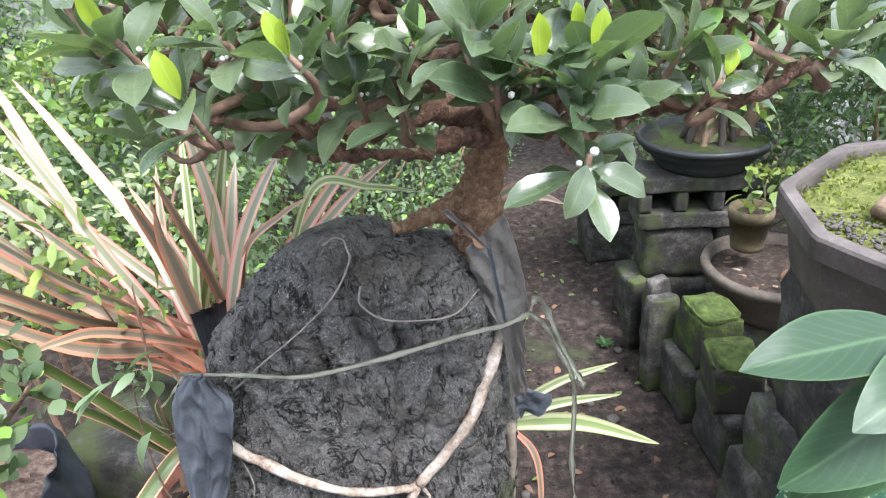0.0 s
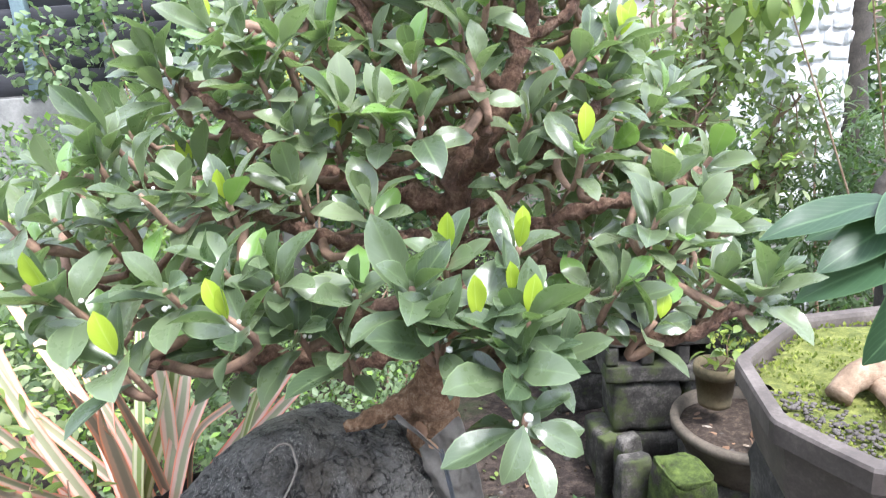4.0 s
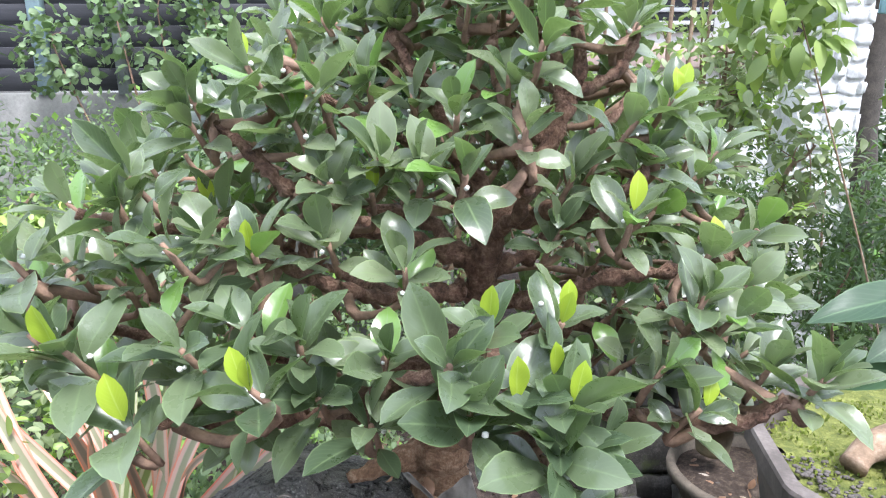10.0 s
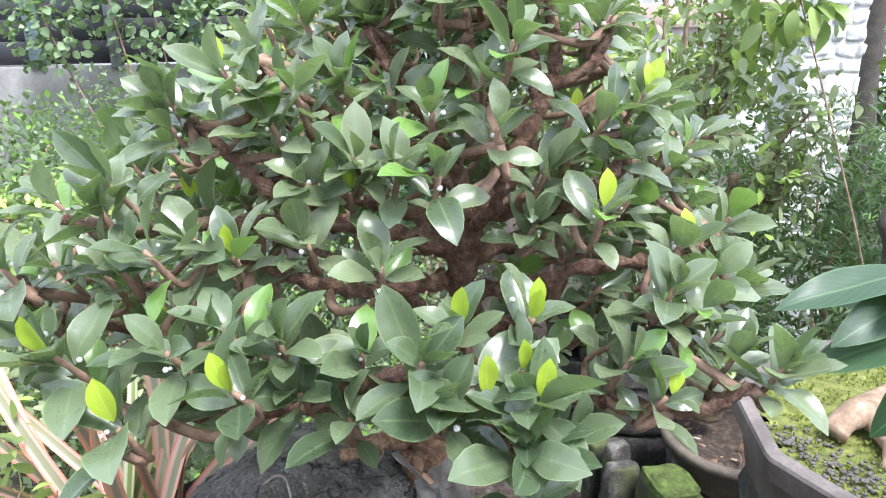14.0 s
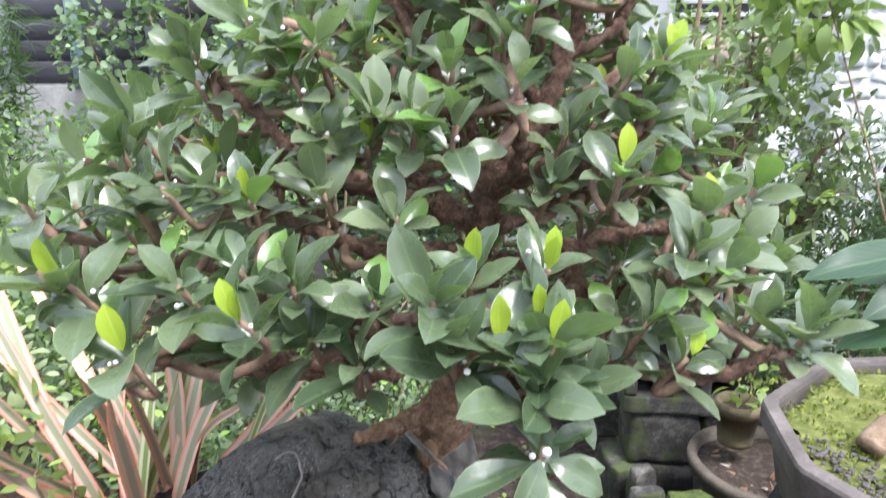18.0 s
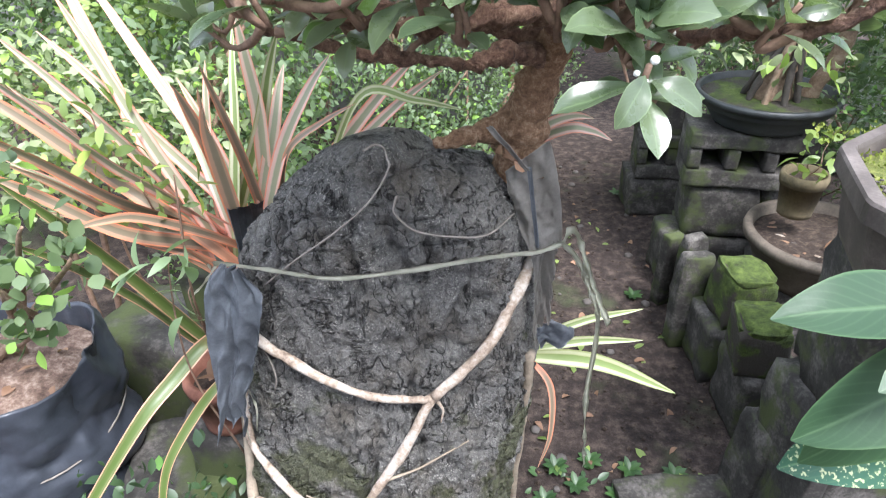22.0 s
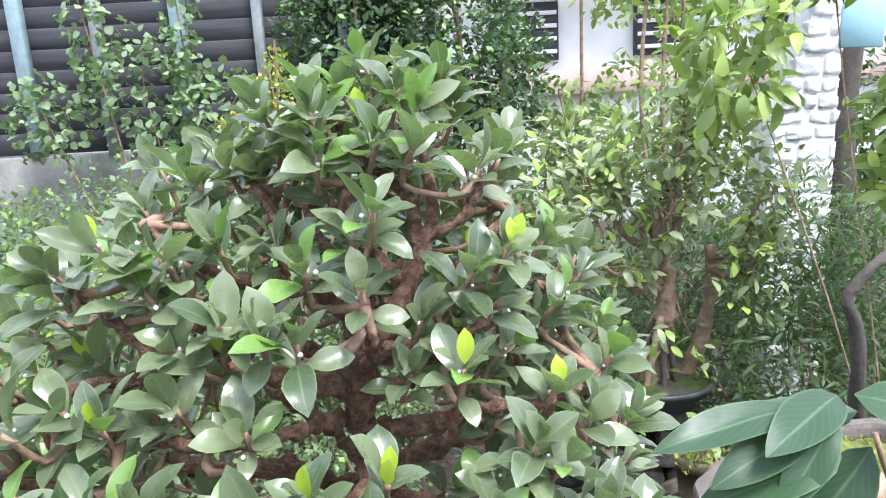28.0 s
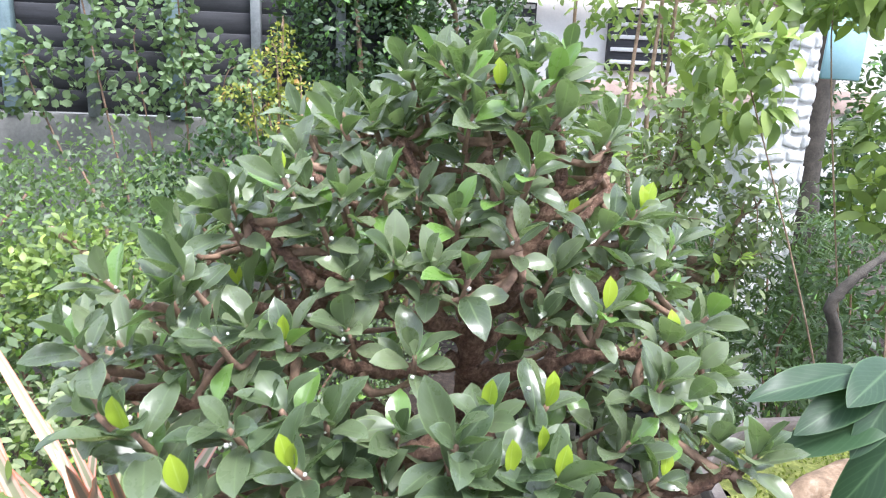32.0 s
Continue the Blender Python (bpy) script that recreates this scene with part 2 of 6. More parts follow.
FICUS = leafy("ficus_leaf", (0.044, 0.07, 0.038), (0.205, 0.245, 0.138), rib=(0.2, 0.28, 0.13), edge=(0.27, 0.36, 0.16), rough=0.29, thin=0.26,
              young=(0.15, 0.27, 0.06), share=0.09, sheen=0.7)
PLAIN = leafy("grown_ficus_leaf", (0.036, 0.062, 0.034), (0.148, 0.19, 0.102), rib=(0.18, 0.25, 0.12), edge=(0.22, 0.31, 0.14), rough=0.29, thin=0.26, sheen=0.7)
LIME = leafy("young_lime_leaf", (0.3, 0.43, 0.03), (0.45, 0.56, 0.055), rib=(0.5, 0.62, 0.15), rough=0.34, thin=0.35)
BUD = surface("white_sap_bud", [(0.3, (0.6, 0.6, 0.55)), (0.7, (0.85, 0.85, 0.8))], 60, 0.5, 0.1, 200, 0.001)
SECOND = leafy("grey_green_leaf", (0.15, 0.19, 0.09), (0.37, 0.42, 0.22), rib=(0.25, 0.34, 0.18), rough=0.42, thin=0.3, young=(0.33, 0.48, 0.09), share=0.16)
BROAD = leafy("broad_green_leaf", (0.018, 0.045, 0.022), (0.04, 0.085, 0.038), rib=(0.1, 0.17, 0.08), edge=(0.08, 0.15, 0.06), rough=0.42, thin=0.12, sheen=0.36)
SPECKLED = leafy("speckled_leaf", (0.025, 0.1, 0.06), (0.06, 0.17, 0.1), rib=(0.2, 0.35, 0.16), rough=0.35, thin=0.2, blotch=(0.6, 0.66, 0.36))
SMALL = leafy("small_shrub_leaf", (0.035, 0.068, 0.032), (0.22, 0.29, 0.15), rough=0.45, thin=0.38, young=(0.24, 0.4, 0.08), share=0.12)
BRIGHT = leafy("bright_shrub_leaf", (0.1, 0.16, 0.045), (0.28, 0.36, 0.1), rough=0.42, thin=0.3, young=(0.32, 0.42, 0.09), share=0.16)
DEEP = leafy("deep_green_leaf", (0.02, 0.045, 0.022), (0.075, 0.13, 0.055), rough=0.45, thin=0.2, young=(0.12, 0.26, 0.05), share=0.1)
YELLOW = leafy("yellow_green_leaf", (0.2, 0.24, 0.035), (0.42, 0.42, 0.08), rough=0.5, thin=0.3, young=(0.5, 0.28, 0.08), share=0.1)
LITTER_GREEN = leafy("cut_green_leaf", (0.02, 0.05, 0.02), (0.06, 0.13, 0.035), rib=(0.1, 0.17, 0.06), rough=0.4, thin=0.15)
VINE = leafy("pale_vine_leaf", (0.12, 0.19, 0.09), (0.28, 0.37, 0.2), rough=0.5, thin=0.3)
FERN = leafy("fern_leaf", (0.022, 0.048, 0.02), (0.095, 0.155, 0.055), rough=0.5, thin=0.3)


def striped(name, core, inner, band, rim, seed):
    """Sword leaf: a green core, pale bands and a coloured margin along its length."""
    m, t, b = shader(name)
    uv = t.nodes.new("ShaderNodeUVMap")
    sep = t.nodes.new("ShaderNodeSeparateXYZ")
    t.links.new(uv.outputs[0], sep.inputs[0])
    across = maths(t, "MULTIPLY", maths(t, "ABSOLUTE", maths(t, "SUBTRACT", sep.outputs[0], 0.5)), 2.0)
    wob = maths(t, "ADD", across, maths(t, "MULTIPLY", maths(t, "SUBTRACT", noisy(t, 130 + seed, 2), 0.5), 0.12))
    col = ramp(t, wob, [(0.0, core), (0.34, core), (0.4, inner), (0.5, band), (0.78, band), (0.86, rim), (1.0, rim)])
    col = mixed(t, maths(t, "MULTIPLY", luck(t), 0.4), col, core)
    base = ramp(t, sep.outputs[1], [(0.0, (0.8, 0.8, 0.8)), (0.26, (0.0, 0.0, 0.0))])
    col = mixed(t, base, col, rim)
    fibre = noisy(t, 500, 2)
    col = mixed(t, maths(t, "MULTIPLY", fibre, 0.15), col, inner)
    t.links.new(col, b.inputs["Base Color"])
    b.inputs["Roughness"].default_value = 0.42
    relief(t, b, fibre, 0.1, 0.001)
    return m


PINK_STRIPE = striped("pink_margined_leaf", (0.27, 0.28, 0.17), (0.44, 0.4, 0.3), (0.74, 0.46, 0.38), (0.85, 0.27, 0.18), 1)
RUSSET_STRIPE = striped("russet_margined_leaf", (0.2, 0.165, 0.11), (0.26, 0.2, 0.135), (0.46, 0.26, 0.17), (0.84, 0.27, 0.13), 7)
GREEN_STRIPE = striped("green_cored_leaf", (0.075, 0.115, 0.025), (0.085, 0.12, 0.03), (0.12, 0.14, 0.05), (0.62, 0.33, 0.22), 13)
CREAM_STRIPE = striped("cream_striped_leaf", (0.18, 0.25, 0.07), (0.44, 0.45, 0.23), (0.56, 0.55, 0.36), (0.34, 0.38, 0.15), 19)

# ---- building helpers ----


def part(name, bm, material, parent=None, label=""):
    """Links a bmesh as one mesh object, under a thing or a part."""
    me = bpy.data.meshes.new(name)
    bm.to_mesh(me)
    bm.free()
    me.materials.append(material)
    me.shade_smooth()
    ob = new(name, me)
    if parent:
        ob.parent = parent
    return tagged(ob, label)


def placed(name, me, parent, m):
    ob = new(name, me)
    ob.parent = parent
    ob.matrix_basis = m
    return ob


def thing(name, at, label, category, group="", kind=""):
    ob = new(name)
    ob.location = at
    ob.empty_display_size = 0.05
    return tagged(ob, label, category, group, kind)


def tube(points, radii, sides=8, rough=0.0, seed=0.0, bm=None):
    """A tapered limb along points, with an uneven skin."""
    bm = bm or bmesh.new()
    pts = [Vector(p) for p in points]
    last, up = None, Vector((0.3, 0.2, 1)).normalized()
    for i, p in enumerate(pts):
        d = (pts[min(i + 1, len(pts) - 1)] - pts[max(i - 1, 0)]).normalized()
        side = d.cross(up)
        if side.length < 0.05:
            side = d.cross(Vector((1, 0, 0)))
        side.normalize()
        top = side.cross(d)
        ring = []
        for k in range(sides):
            a = 2 * math.pi * k / sides
            q = side * math.cos(a) + top * math.sin(a)
            r = radii[i] * (1 + rough * noise.noise((p + q * radii[i]) * (0.35 / max(radii[i], 0.003)) + Vector((seed, 0, 0))))
            ring.append(bm.verts.new(p + q * r))
        if last:
            for k in range(sides):
                bm.faces.new((last[k], last[(k + 1) % sides], ring[(k + 1) % sides], ring[k]))
        else:
            bm.faces.new(ring[::-1])
        last = ring
    bm.faces.new(last)
    return bm


def smooth_line(points, steps=6):
    """Catmull-Rom points through a few knots."""
    p = [Vector(v) for v in points]
    p = [p[0] * 2 - p[1]] + p + [p[-1] * 2 - p[-2]]
    out = []
    for i in range(1, len(p) - 2):
        for s in range(steps):
            t = s / steps
            a, b, c, d = p[i - 1 : i + 3]
            out.append(0.5 * (2 * b + (c - a) * t + (2 * a - 5 * b + 4 * c - d) * t * t + (3 * b - a - 3 * c + d) * t ** 3))
    out.append(p[-2])
    return out


def limb(points, thick, thin, sides=8, rough=0.25, seed=0.0, steps=6, bm=None, wobble=0.0):
    line = smooth_line(points, steps)
    n = len(line) - 1
    if wobble:
        line = [q + wobble * noise.noise_vector(q * 14 + Vector((seed, seed, 0))) * min(1, 3 * i / n) for i, q in enumerate(line)]
    return tube(line, [thick + (thin - thick) * (i / n) ** 0.8 for i in range(n + 1)], sides, rough, seed, bm)


def blade(rows, cols, width, belly=0.5, fold=0.15, bend=0.2, tip=0.8, cup=0.0, wave=0.0):
    """A unit leaf along +y with its face up: vertices, quads and leaf coordinates."""
    v, uv = [], []
    for i in range(rows + 1):
        s = i / rows
        w = math.sin(math.pi * s ** (math.log(0.5) / math.log(belly))) ** tip if 0 < s < 1 else 0.0
        w = max(w, 0.03)
        for j in range(cols + 1):
            c = j / cols * 2 - 1
            x = c * w * width / 2
            z = abs(x) * fold - bend * s * s + cup * s + wave * math.sin(9 * s + 2 * c) * w
            v.append((x, s - 0.25 * bend * s * s, z))
            uv.append((j / cols, s))
    q = [(i * (cols + 1) + j, i * (cols + 1) + j + 1, (i + 1) * (cols + 1) + j + 1, (i + 1) * (cols + 1) + j) for i in range(rows) for j in range(cols)]
    return np.array(v), np.array(q), np.array(uv)


def leaf_mesh(name, shape, material, flip=False):
    v, q, uv = shape
    me = bpy.data.meshes.new(name)
    me.from_pydata(v.tolist(), [], q.tolist())
    lay = me.uv_layers.new(name="leaf")
    lay.data.foreach_set("uv", uv[q.ravel()].astype(np.float32).ravel())
    me.materials.append(material)
    me.shade_smooth()
    return me


def turned(ways, ups):
    """Frames whose y follows ways and whose z leans towards ups."""
    y = ways / np.linalg.norm(ways, axis=1, keepdims=True)
    x = np.cross(y, ups)
    x /= np.maximum(np.linalg.norm(x, axis=1, keepdims=True), 1e-6)
    return np.stack([x, y, np.cross(x, y)], 2)


def foliage(name, shapes, material, places, ways, ups, sizes, parent=None, label="", kind=""):
    """Many leaves joined into one mesh; each leaf stays an island."""
    frames = turned(ways, ups)
    pick = np.random.randint(0, len(shapes), len(places))
    vs, fs, us, start = [], [], [], 0
    for k, (v, q, uv) in enumerate(shapes):
        some = np.where(pick == k)[0]
        if not len(some):
            continue
        w = np.einsum("nij,vj->nvi", frames[some], v) * sizes[some, None, None] + places[some, None, :]
        f = q[None] + (start + np.arange(len(some)) * len(v))[:, None, None]
        vs.append(w.reshape(-1, 3))
        fs.append(f.reshape(-1, q.shape[1]))
        us.append(np.broadcast_to(uv[q.ravel()][None], (len(some), q.size, 2)).reshape(-1, 2))
        start += len(some) * len(v)
    vs, fs, us = np.concatenate(vs), np.concatenate(fs), np.concatenate(us)
    me = bpy.data.meshes.new(name)
    me.vertices.add(len(vs))
    me.vertices.foreach_set("co", vs.astype(np.float32).ravel())
    me.loops.add(fs.size)
    me.loops.foreach_set("vertex_index", fs.astype(np.int32).ravel())
    me.polygons.add(len(fs))
    me.polygons.foreach_set("loop_start", np.arange(0, fs.size, fs.shape[1], dtype=np.int32))
    me.uv_layers.new(name="leaf").data.foreach_set("uv", us.astype(np.float32).ravel())
    me.materials.append(material)
    me.update(calc_edges=True)
    me.shade_smooth()
    ob = new(name, me)
    if parent:
        ob.parent = parent
        ob.matrix_parent_inverse = Matrix.Translation(-parent.location)
    return tagged(ob, label, kind=kind)


rnd = np.random.default_rng(7)


def unit(n):
    v = rnd.normal(size=(n, 3))
    return v / np.linalg.norm(v, axis=1, keepdims=True)


TINY = [blade(2, 2, 0.62, 0.5, 0.2, b) for b in (0.05, 0.3)]
OVAL = [blade(4, 2, 0.5, 0.48, 0.2, b, cup=c) for b, c in ((0.1, 0), (0.35, 0.1), (0.2, -0.1))]

# ---- the ground ----
def ground_height(x, y):
    """A trodden path between the rock and the block piles; planted beds rise a little beside it."""
    path = math.exp(-((x - 0.32 - 0.05 * y) / 0.3) ** 2)
    return 0.02 * noise.noise((x * 2.2, y * 2.2, 0)) * (1 - 0.6 * path) + 0.006 * noise.noise((x * 14, y * 14, 2)) + 0.05 * (1 - path) * min(1.0, abs(x) / 2)


def make_ground():
    bm = bmesh.new()
    xs = [-400, -60, -12, -6] + [-3 + 0.06 * i for i in range(101)] + [6, 12, 60, 400]
    ys = [-400, -60, -6, -2] + [-0.6 + 0.06 * i for i in range(101)] + [8, 14, 60, 400]
    grid = [[bm.verts.new((x, y, ground_height(x, y) if abs(x) < 4 and -1 < y < 6 else 0.0)) for x in xs] for y in ys]
    for a, b in zip(grid, grid[1:]):
        for k in range(len(xs) - 1):
            bm.faces.new((a[k], a[k + 1], b[k + 1], b[k]))
    soil = surface("dark_moist_soil", [(0.36, (0.0095, 0.0062, 0.005)), (0.49, (0.034, 0.023, 0.0185)), (0.62, (0.1, 0.073, 0.06))], 26, 0.95, 1.0, 230, 0.014,
                   spots=((0.05, 0.062, 0.026), 3.0, 0.56, 0.7))
    tagged(part("ground", bm, soil), "dark moist trodden soil with moss and crumbs", "ground", kind="structure")


make_ground()


# ---- the rock ----
ROCK = (-0.155, 0.735)


def rock_radius(angle, z):
    """Plan radius of the boulder at a height: a broad flat face towards -y, upright to a thick crest, wider at its foot."""
    c, s = math.cos(angle), math.sin(angle)
    h = min(1.0, max(0.0, z / 1.1))
    top = max(0.0, 1 - max(0.0, (h - 0.88) / 0.12) ** 3) ** 0.5
    if c < 0:
        a = float(np.interp(h, [0, 0.4, 0.6, 0.75, 0.88, 1], [0.27, 0.25, 0.225, 0.2, 0.175, 0.165]))
    else:
        a = float(np.interp(h, [0, 0.45, 0.62, 0.75, 0.88, 1], [0.168, 0.184, 0.203, 0.212, 0.204, 0.19]))
    b = float(np.interp(h, [0, 0.45, 0.75, 0.92, 1], [0.265, 0.232, 0.2, 0.193, 0.185])) if s < 0 else 0.15
    r = 1 / ((abs(c) / a) ** 3.4 + (abs(s) / b) ** 3.4) ** (1 / 3.4)
    skew = 1 - 0.1 * max(0.0, c) * max(0.0, -s) * 2 * (0.4 + h)
    return r * top * skew


def rock_top(x):
    """Height of the crest: a shoulder that climbs from the left, a notch, then level to the right."""
    return float(np.interp(x, [-0.42, -0.34, -0.282, -0.25, -0.217, -0.184, -0.15, -0.118, -0.105, -0.03, 0.0, 0.03, 0.06],
                           [1.0, 1.045, 1.078, 1.1, 1.122, 1.14, 1.15, 1.15, 1.136, 1.133, 1.122, 1.1, 1.065]))


def rock_point(angle, z):
    r = rock_radius(angle, z)
    x, y = ROCK[0] + r * math.cos(angle), ROCK[1] + r * math.sin(angle)
    zz = z * rock_top(x) / 1.1 - 0.48 * (z / 1.1) ** 5 * max(0.0, y - 0.6)
    return Vector((x, y, zz))


def rock_face(x, z, lift=0.006):
    """The point of the boulder's face at a place across and up it."""
    best = None
    zz = z * 1.1 / rock_top(x)
    for k in range(60):
        a = -math.pi + math.pi * (k + 0.5) / 60
        p = rock_point(a, min(zz, 1.09))
        if best is None or abs(p.x - x) < abs(best.x - x):
            best = p
    return Vector((x, best.y - lift, z))


def make_rock():
    bm = bmesh.new()
    around, rise = 520, 340
    rows = []
    for i in range(rise + 1):
        z = 1.1 * (1 - (1 - i / rise) ** 1.25)
        row = []
        for k in range(around):
            a = 2 * math.pi * k / around
            p = rock_point(a, z)
            out = Vector((math.cos(a), math.sin(a), 0.35)).normalized()
            q = Vector((p.x + 0.25 * p.z, p.y, p.z * 0.6 - 0.1 * p.x))
            warp = noise.noise_vector(p * 11) * 0.012 + noise.noise_vector(p * 45) * 0.005
            n1 = noise.fractal(q * 9, 1.0, 2.0, 5)
            w1, w2 = (q + warp) * 17, (q + warp * 0.7) * 42
            (d1, p1), (d2, p2) = noise.voronoi(w1)[:2], noise.voronoi(w2)[:2]
            edge, edge2 = d1[1] - d1[0], d2[1] - d2[0]
            strata = 1 - abs(noise.noise(Vector((p.x * 24 + 7 * p.z, p.y * 14, p.z * 9 + 3)) + warp * 30))
            bend = Vector((p.x + 0.35 * (p.z - 0.9) ** 2, p.y, p.z)) + warp
            fissure = 0.0
            for fx, fz, wide, deep in ((12, 3.5, 0.035, 0.016), (27, 9, 0.045, 0.008), (9, 24, 0.04, 0.008), (46, 17, 0.06, 0.005)):
                f = noise.noise(Vector((bend.x * fx + fx, bend.y * fx * 0.7, bend.z * fz)))
                gate = min(1.0, max(0.0, 0.5 + 2.2 * noise.noise(Vector((p.x * 7, p.z * 7 + fz, fx)))))
                fissure += deep * gate * math.exp(-(f / wide) ** 2)
            facet = 0.006 * noise.noise(p1[0] * 3.7) + 0.0032 * noise.noise(p2[0] * 3.1) + 0.022 * (w2 - p2[0]).dot(noise.noise_vector(p2[0] * 5.3)) / 42
            d = 0.006 * n1 + facet - 0.003 * max(0.0, 1 - edge * 14) - 0.003 * max(0.0, 1 - edge2 * 6) + 0.004 * (strata ** 5 - 0.3) - fissure + 0.0045 * noise.fractal(p * 70, 0.7, 2.1, 4)
            fade = min(1.0, rock_radius(a, z) / 0.05)
            row.append(bm.verts.new(p + out * d * (0.3 + 0.7 * fade)))
        rows.append(row)
    for a, b in zip(rows, rows[1:]):
        for k in range(around):
            bm.faces.new((a[k], a[(k + 1) % around], b[(k + 1) % around], b[k]))
    bm.faces.new(rows[-1])
    m, t, b = shader("dark_craggy_stone")
    big, mid, small = noisy(t, 9, 8, 0.65), noisy(t, 42, 8, 0.7), noisy(t, 190, 5, 0.7)
    grain = noisy(t, 420, 3, 0.6)
    mix = maths(t, "ADD", maths(t, "MULTIPLY", big, 0.3), maths(t, "ADD", maths(t, "MULTIPLY", mid, 0.3), maths(t, "MULTIPLY", small, 0.4)))
    col = ramp(t, mix, [(0.36, (0.07, 0.067, 0.063)), (0.46, (0.13, 0.125, 0.116)), (0.54, (0.2, 0.192, 0.176)), (0.63, (0.34, 0.325, 0.29))])
    fleck = ramp(t, grain, [(0.56, (0, 0, 0)), (0.63, (0.9, 0.9, 0.9))])
    patch = ramp(t, noisy(t, 15, 4, 0.6), [(0.4, (0, 0, 0)), (0.6, (0.9, 0.9, 0.9))])
    col = mixed(t, maths(t, "MULTIPLY", fleck, patch), col, (0.5, 0.48, 0.43))
    brown = ramp(t, noisy(t, 16, 5, 0.6), [(0.5, (0, 0, 0)), (0.68, (0.5, 0.5, 0.5))])
    col = mixed(t, brown, col, (0.12, 0.095, 0.064))
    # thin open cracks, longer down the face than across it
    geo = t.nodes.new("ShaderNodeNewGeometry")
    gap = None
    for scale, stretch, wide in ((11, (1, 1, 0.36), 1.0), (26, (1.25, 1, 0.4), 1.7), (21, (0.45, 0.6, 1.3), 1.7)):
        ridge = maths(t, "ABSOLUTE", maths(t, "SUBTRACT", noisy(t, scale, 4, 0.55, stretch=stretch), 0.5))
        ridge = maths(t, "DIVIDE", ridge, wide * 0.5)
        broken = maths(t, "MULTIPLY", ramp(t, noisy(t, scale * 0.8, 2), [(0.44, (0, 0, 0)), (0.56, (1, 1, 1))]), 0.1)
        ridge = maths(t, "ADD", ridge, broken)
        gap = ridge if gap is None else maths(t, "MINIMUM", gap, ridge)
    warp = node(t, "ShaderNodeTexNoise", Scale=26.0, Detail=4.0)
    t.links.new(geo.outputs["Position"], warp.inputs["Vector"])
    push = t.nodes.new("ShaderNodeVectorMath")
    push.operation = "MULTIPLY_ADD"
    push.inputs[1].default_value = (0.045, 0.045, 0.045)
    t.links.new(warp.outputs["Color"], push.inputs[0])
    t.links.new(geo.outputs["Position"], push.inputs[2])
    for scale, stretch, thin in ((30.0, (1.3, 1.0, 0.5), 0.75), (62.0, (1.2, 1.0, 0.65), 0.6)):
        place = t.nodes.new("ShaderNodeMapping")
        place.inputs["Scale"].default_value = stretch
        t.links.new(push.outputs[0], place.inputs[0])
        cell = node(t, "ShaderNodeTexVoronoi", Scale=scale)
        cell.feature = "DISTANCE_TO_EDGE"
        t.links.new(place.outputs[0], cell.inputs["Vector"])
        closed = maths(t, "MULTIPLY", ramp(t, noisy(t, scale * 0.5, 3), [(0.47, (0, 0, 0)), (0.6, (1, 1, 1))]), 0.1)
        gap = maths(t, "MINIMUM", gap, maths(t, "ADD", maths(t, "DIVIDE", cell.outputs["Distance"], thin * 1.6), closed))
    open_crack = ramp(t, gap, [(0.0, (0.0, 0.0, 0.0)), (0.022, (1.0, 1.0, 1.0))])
    # shade inside the cracks is put into the colour as near-black lines
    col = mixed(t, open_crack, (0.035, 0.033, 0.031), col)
    sep = t.nodes.new("ShaderNodeSeparateXYZ")
    t.links.new(geo.outputs["Position"], sep.inputs[0])
    low = maths(t, "ADD", maths(t, "MULTIPLY", sep.outputs[2], -3.0), maths(t, "MULTIPLY", noisy(t, 11, 5, 0.65), 4.2))
    col = mixed(t, ramp(t, low, [(0.0, (0, 0, 0)), (0.0 + 0.32, (0.75, 0.75, 0.75))]), col, mixed(t, small, (0.03, 0.036, 0.01), (0.095, 0.105, 0.034)))
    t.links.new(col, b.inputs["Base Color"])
    b.inputs["Roughness"].default_value = 0.5
    b.inputs["Specular IOR Level"].default_value = 0.5
    relief(t, b, maths(t, "ADD", maths(t, "ADD", maths(t, "MULTIPLY", mid, 0.6), maths(t, "MULTIPLY", open_crack, 0.55)), maths(t, "ADD", maths(t, "MULTIPLY", small, 0.3), maths(t, "MULTIPLY", grain, 0.1))), 1.0, 0.028)
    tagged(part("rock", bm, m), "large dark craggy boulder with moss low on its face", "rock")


make_rock()


# ---- the bonsai on the rock ----
FIG = thing("ficus_bonsai", (0.0, 0.72, 1.07), "ficus bonsai with glossy oval leaves, rooted over a boulder", "bonsai tree")


def fig_part(name, bm, material, label=""):
    ob = part(name, bm, material, FIG, label)
    ob.matrix_parent_inverse = Matrix.Translation(-FIG.location)
    return ob


def crown_centre(z):
    return Vector((float(np.interp(z, [1.2, 1.33, 1.47, 1.53, 1.6, 1.64], [0.0, -0.015, 0.01, 0.03, 0.07, 0.1])), 0.69 - 0.05 * (z - 1.25), z))


def crown_radius(z):
    return float(np.interp(z, [1.2, 1.26, 1.33, 1.4, 1.47, 1.53, 1.6, 1.635, 1.65], [0.3, 0.31, 0.31, 0.285, 0.225, 0.175, 0.1, 0.045, 0.01]))


TRUNK = [(0.012, 0.7, 1.03), (0.014, 0.696, 1.1), (0.027, 0.678, 1.16), (0.045, 0.652, 1.22), (0.05, 0.615, 1.29), (0.048, 0.588, 1.345), (0.06, 0.58, 1.39), (0.085, 0.578, 1.42), (0.108, 0.58, 1.47), (0.124, 0.585, 1.51), (0.118, 0.595, 1.56)]


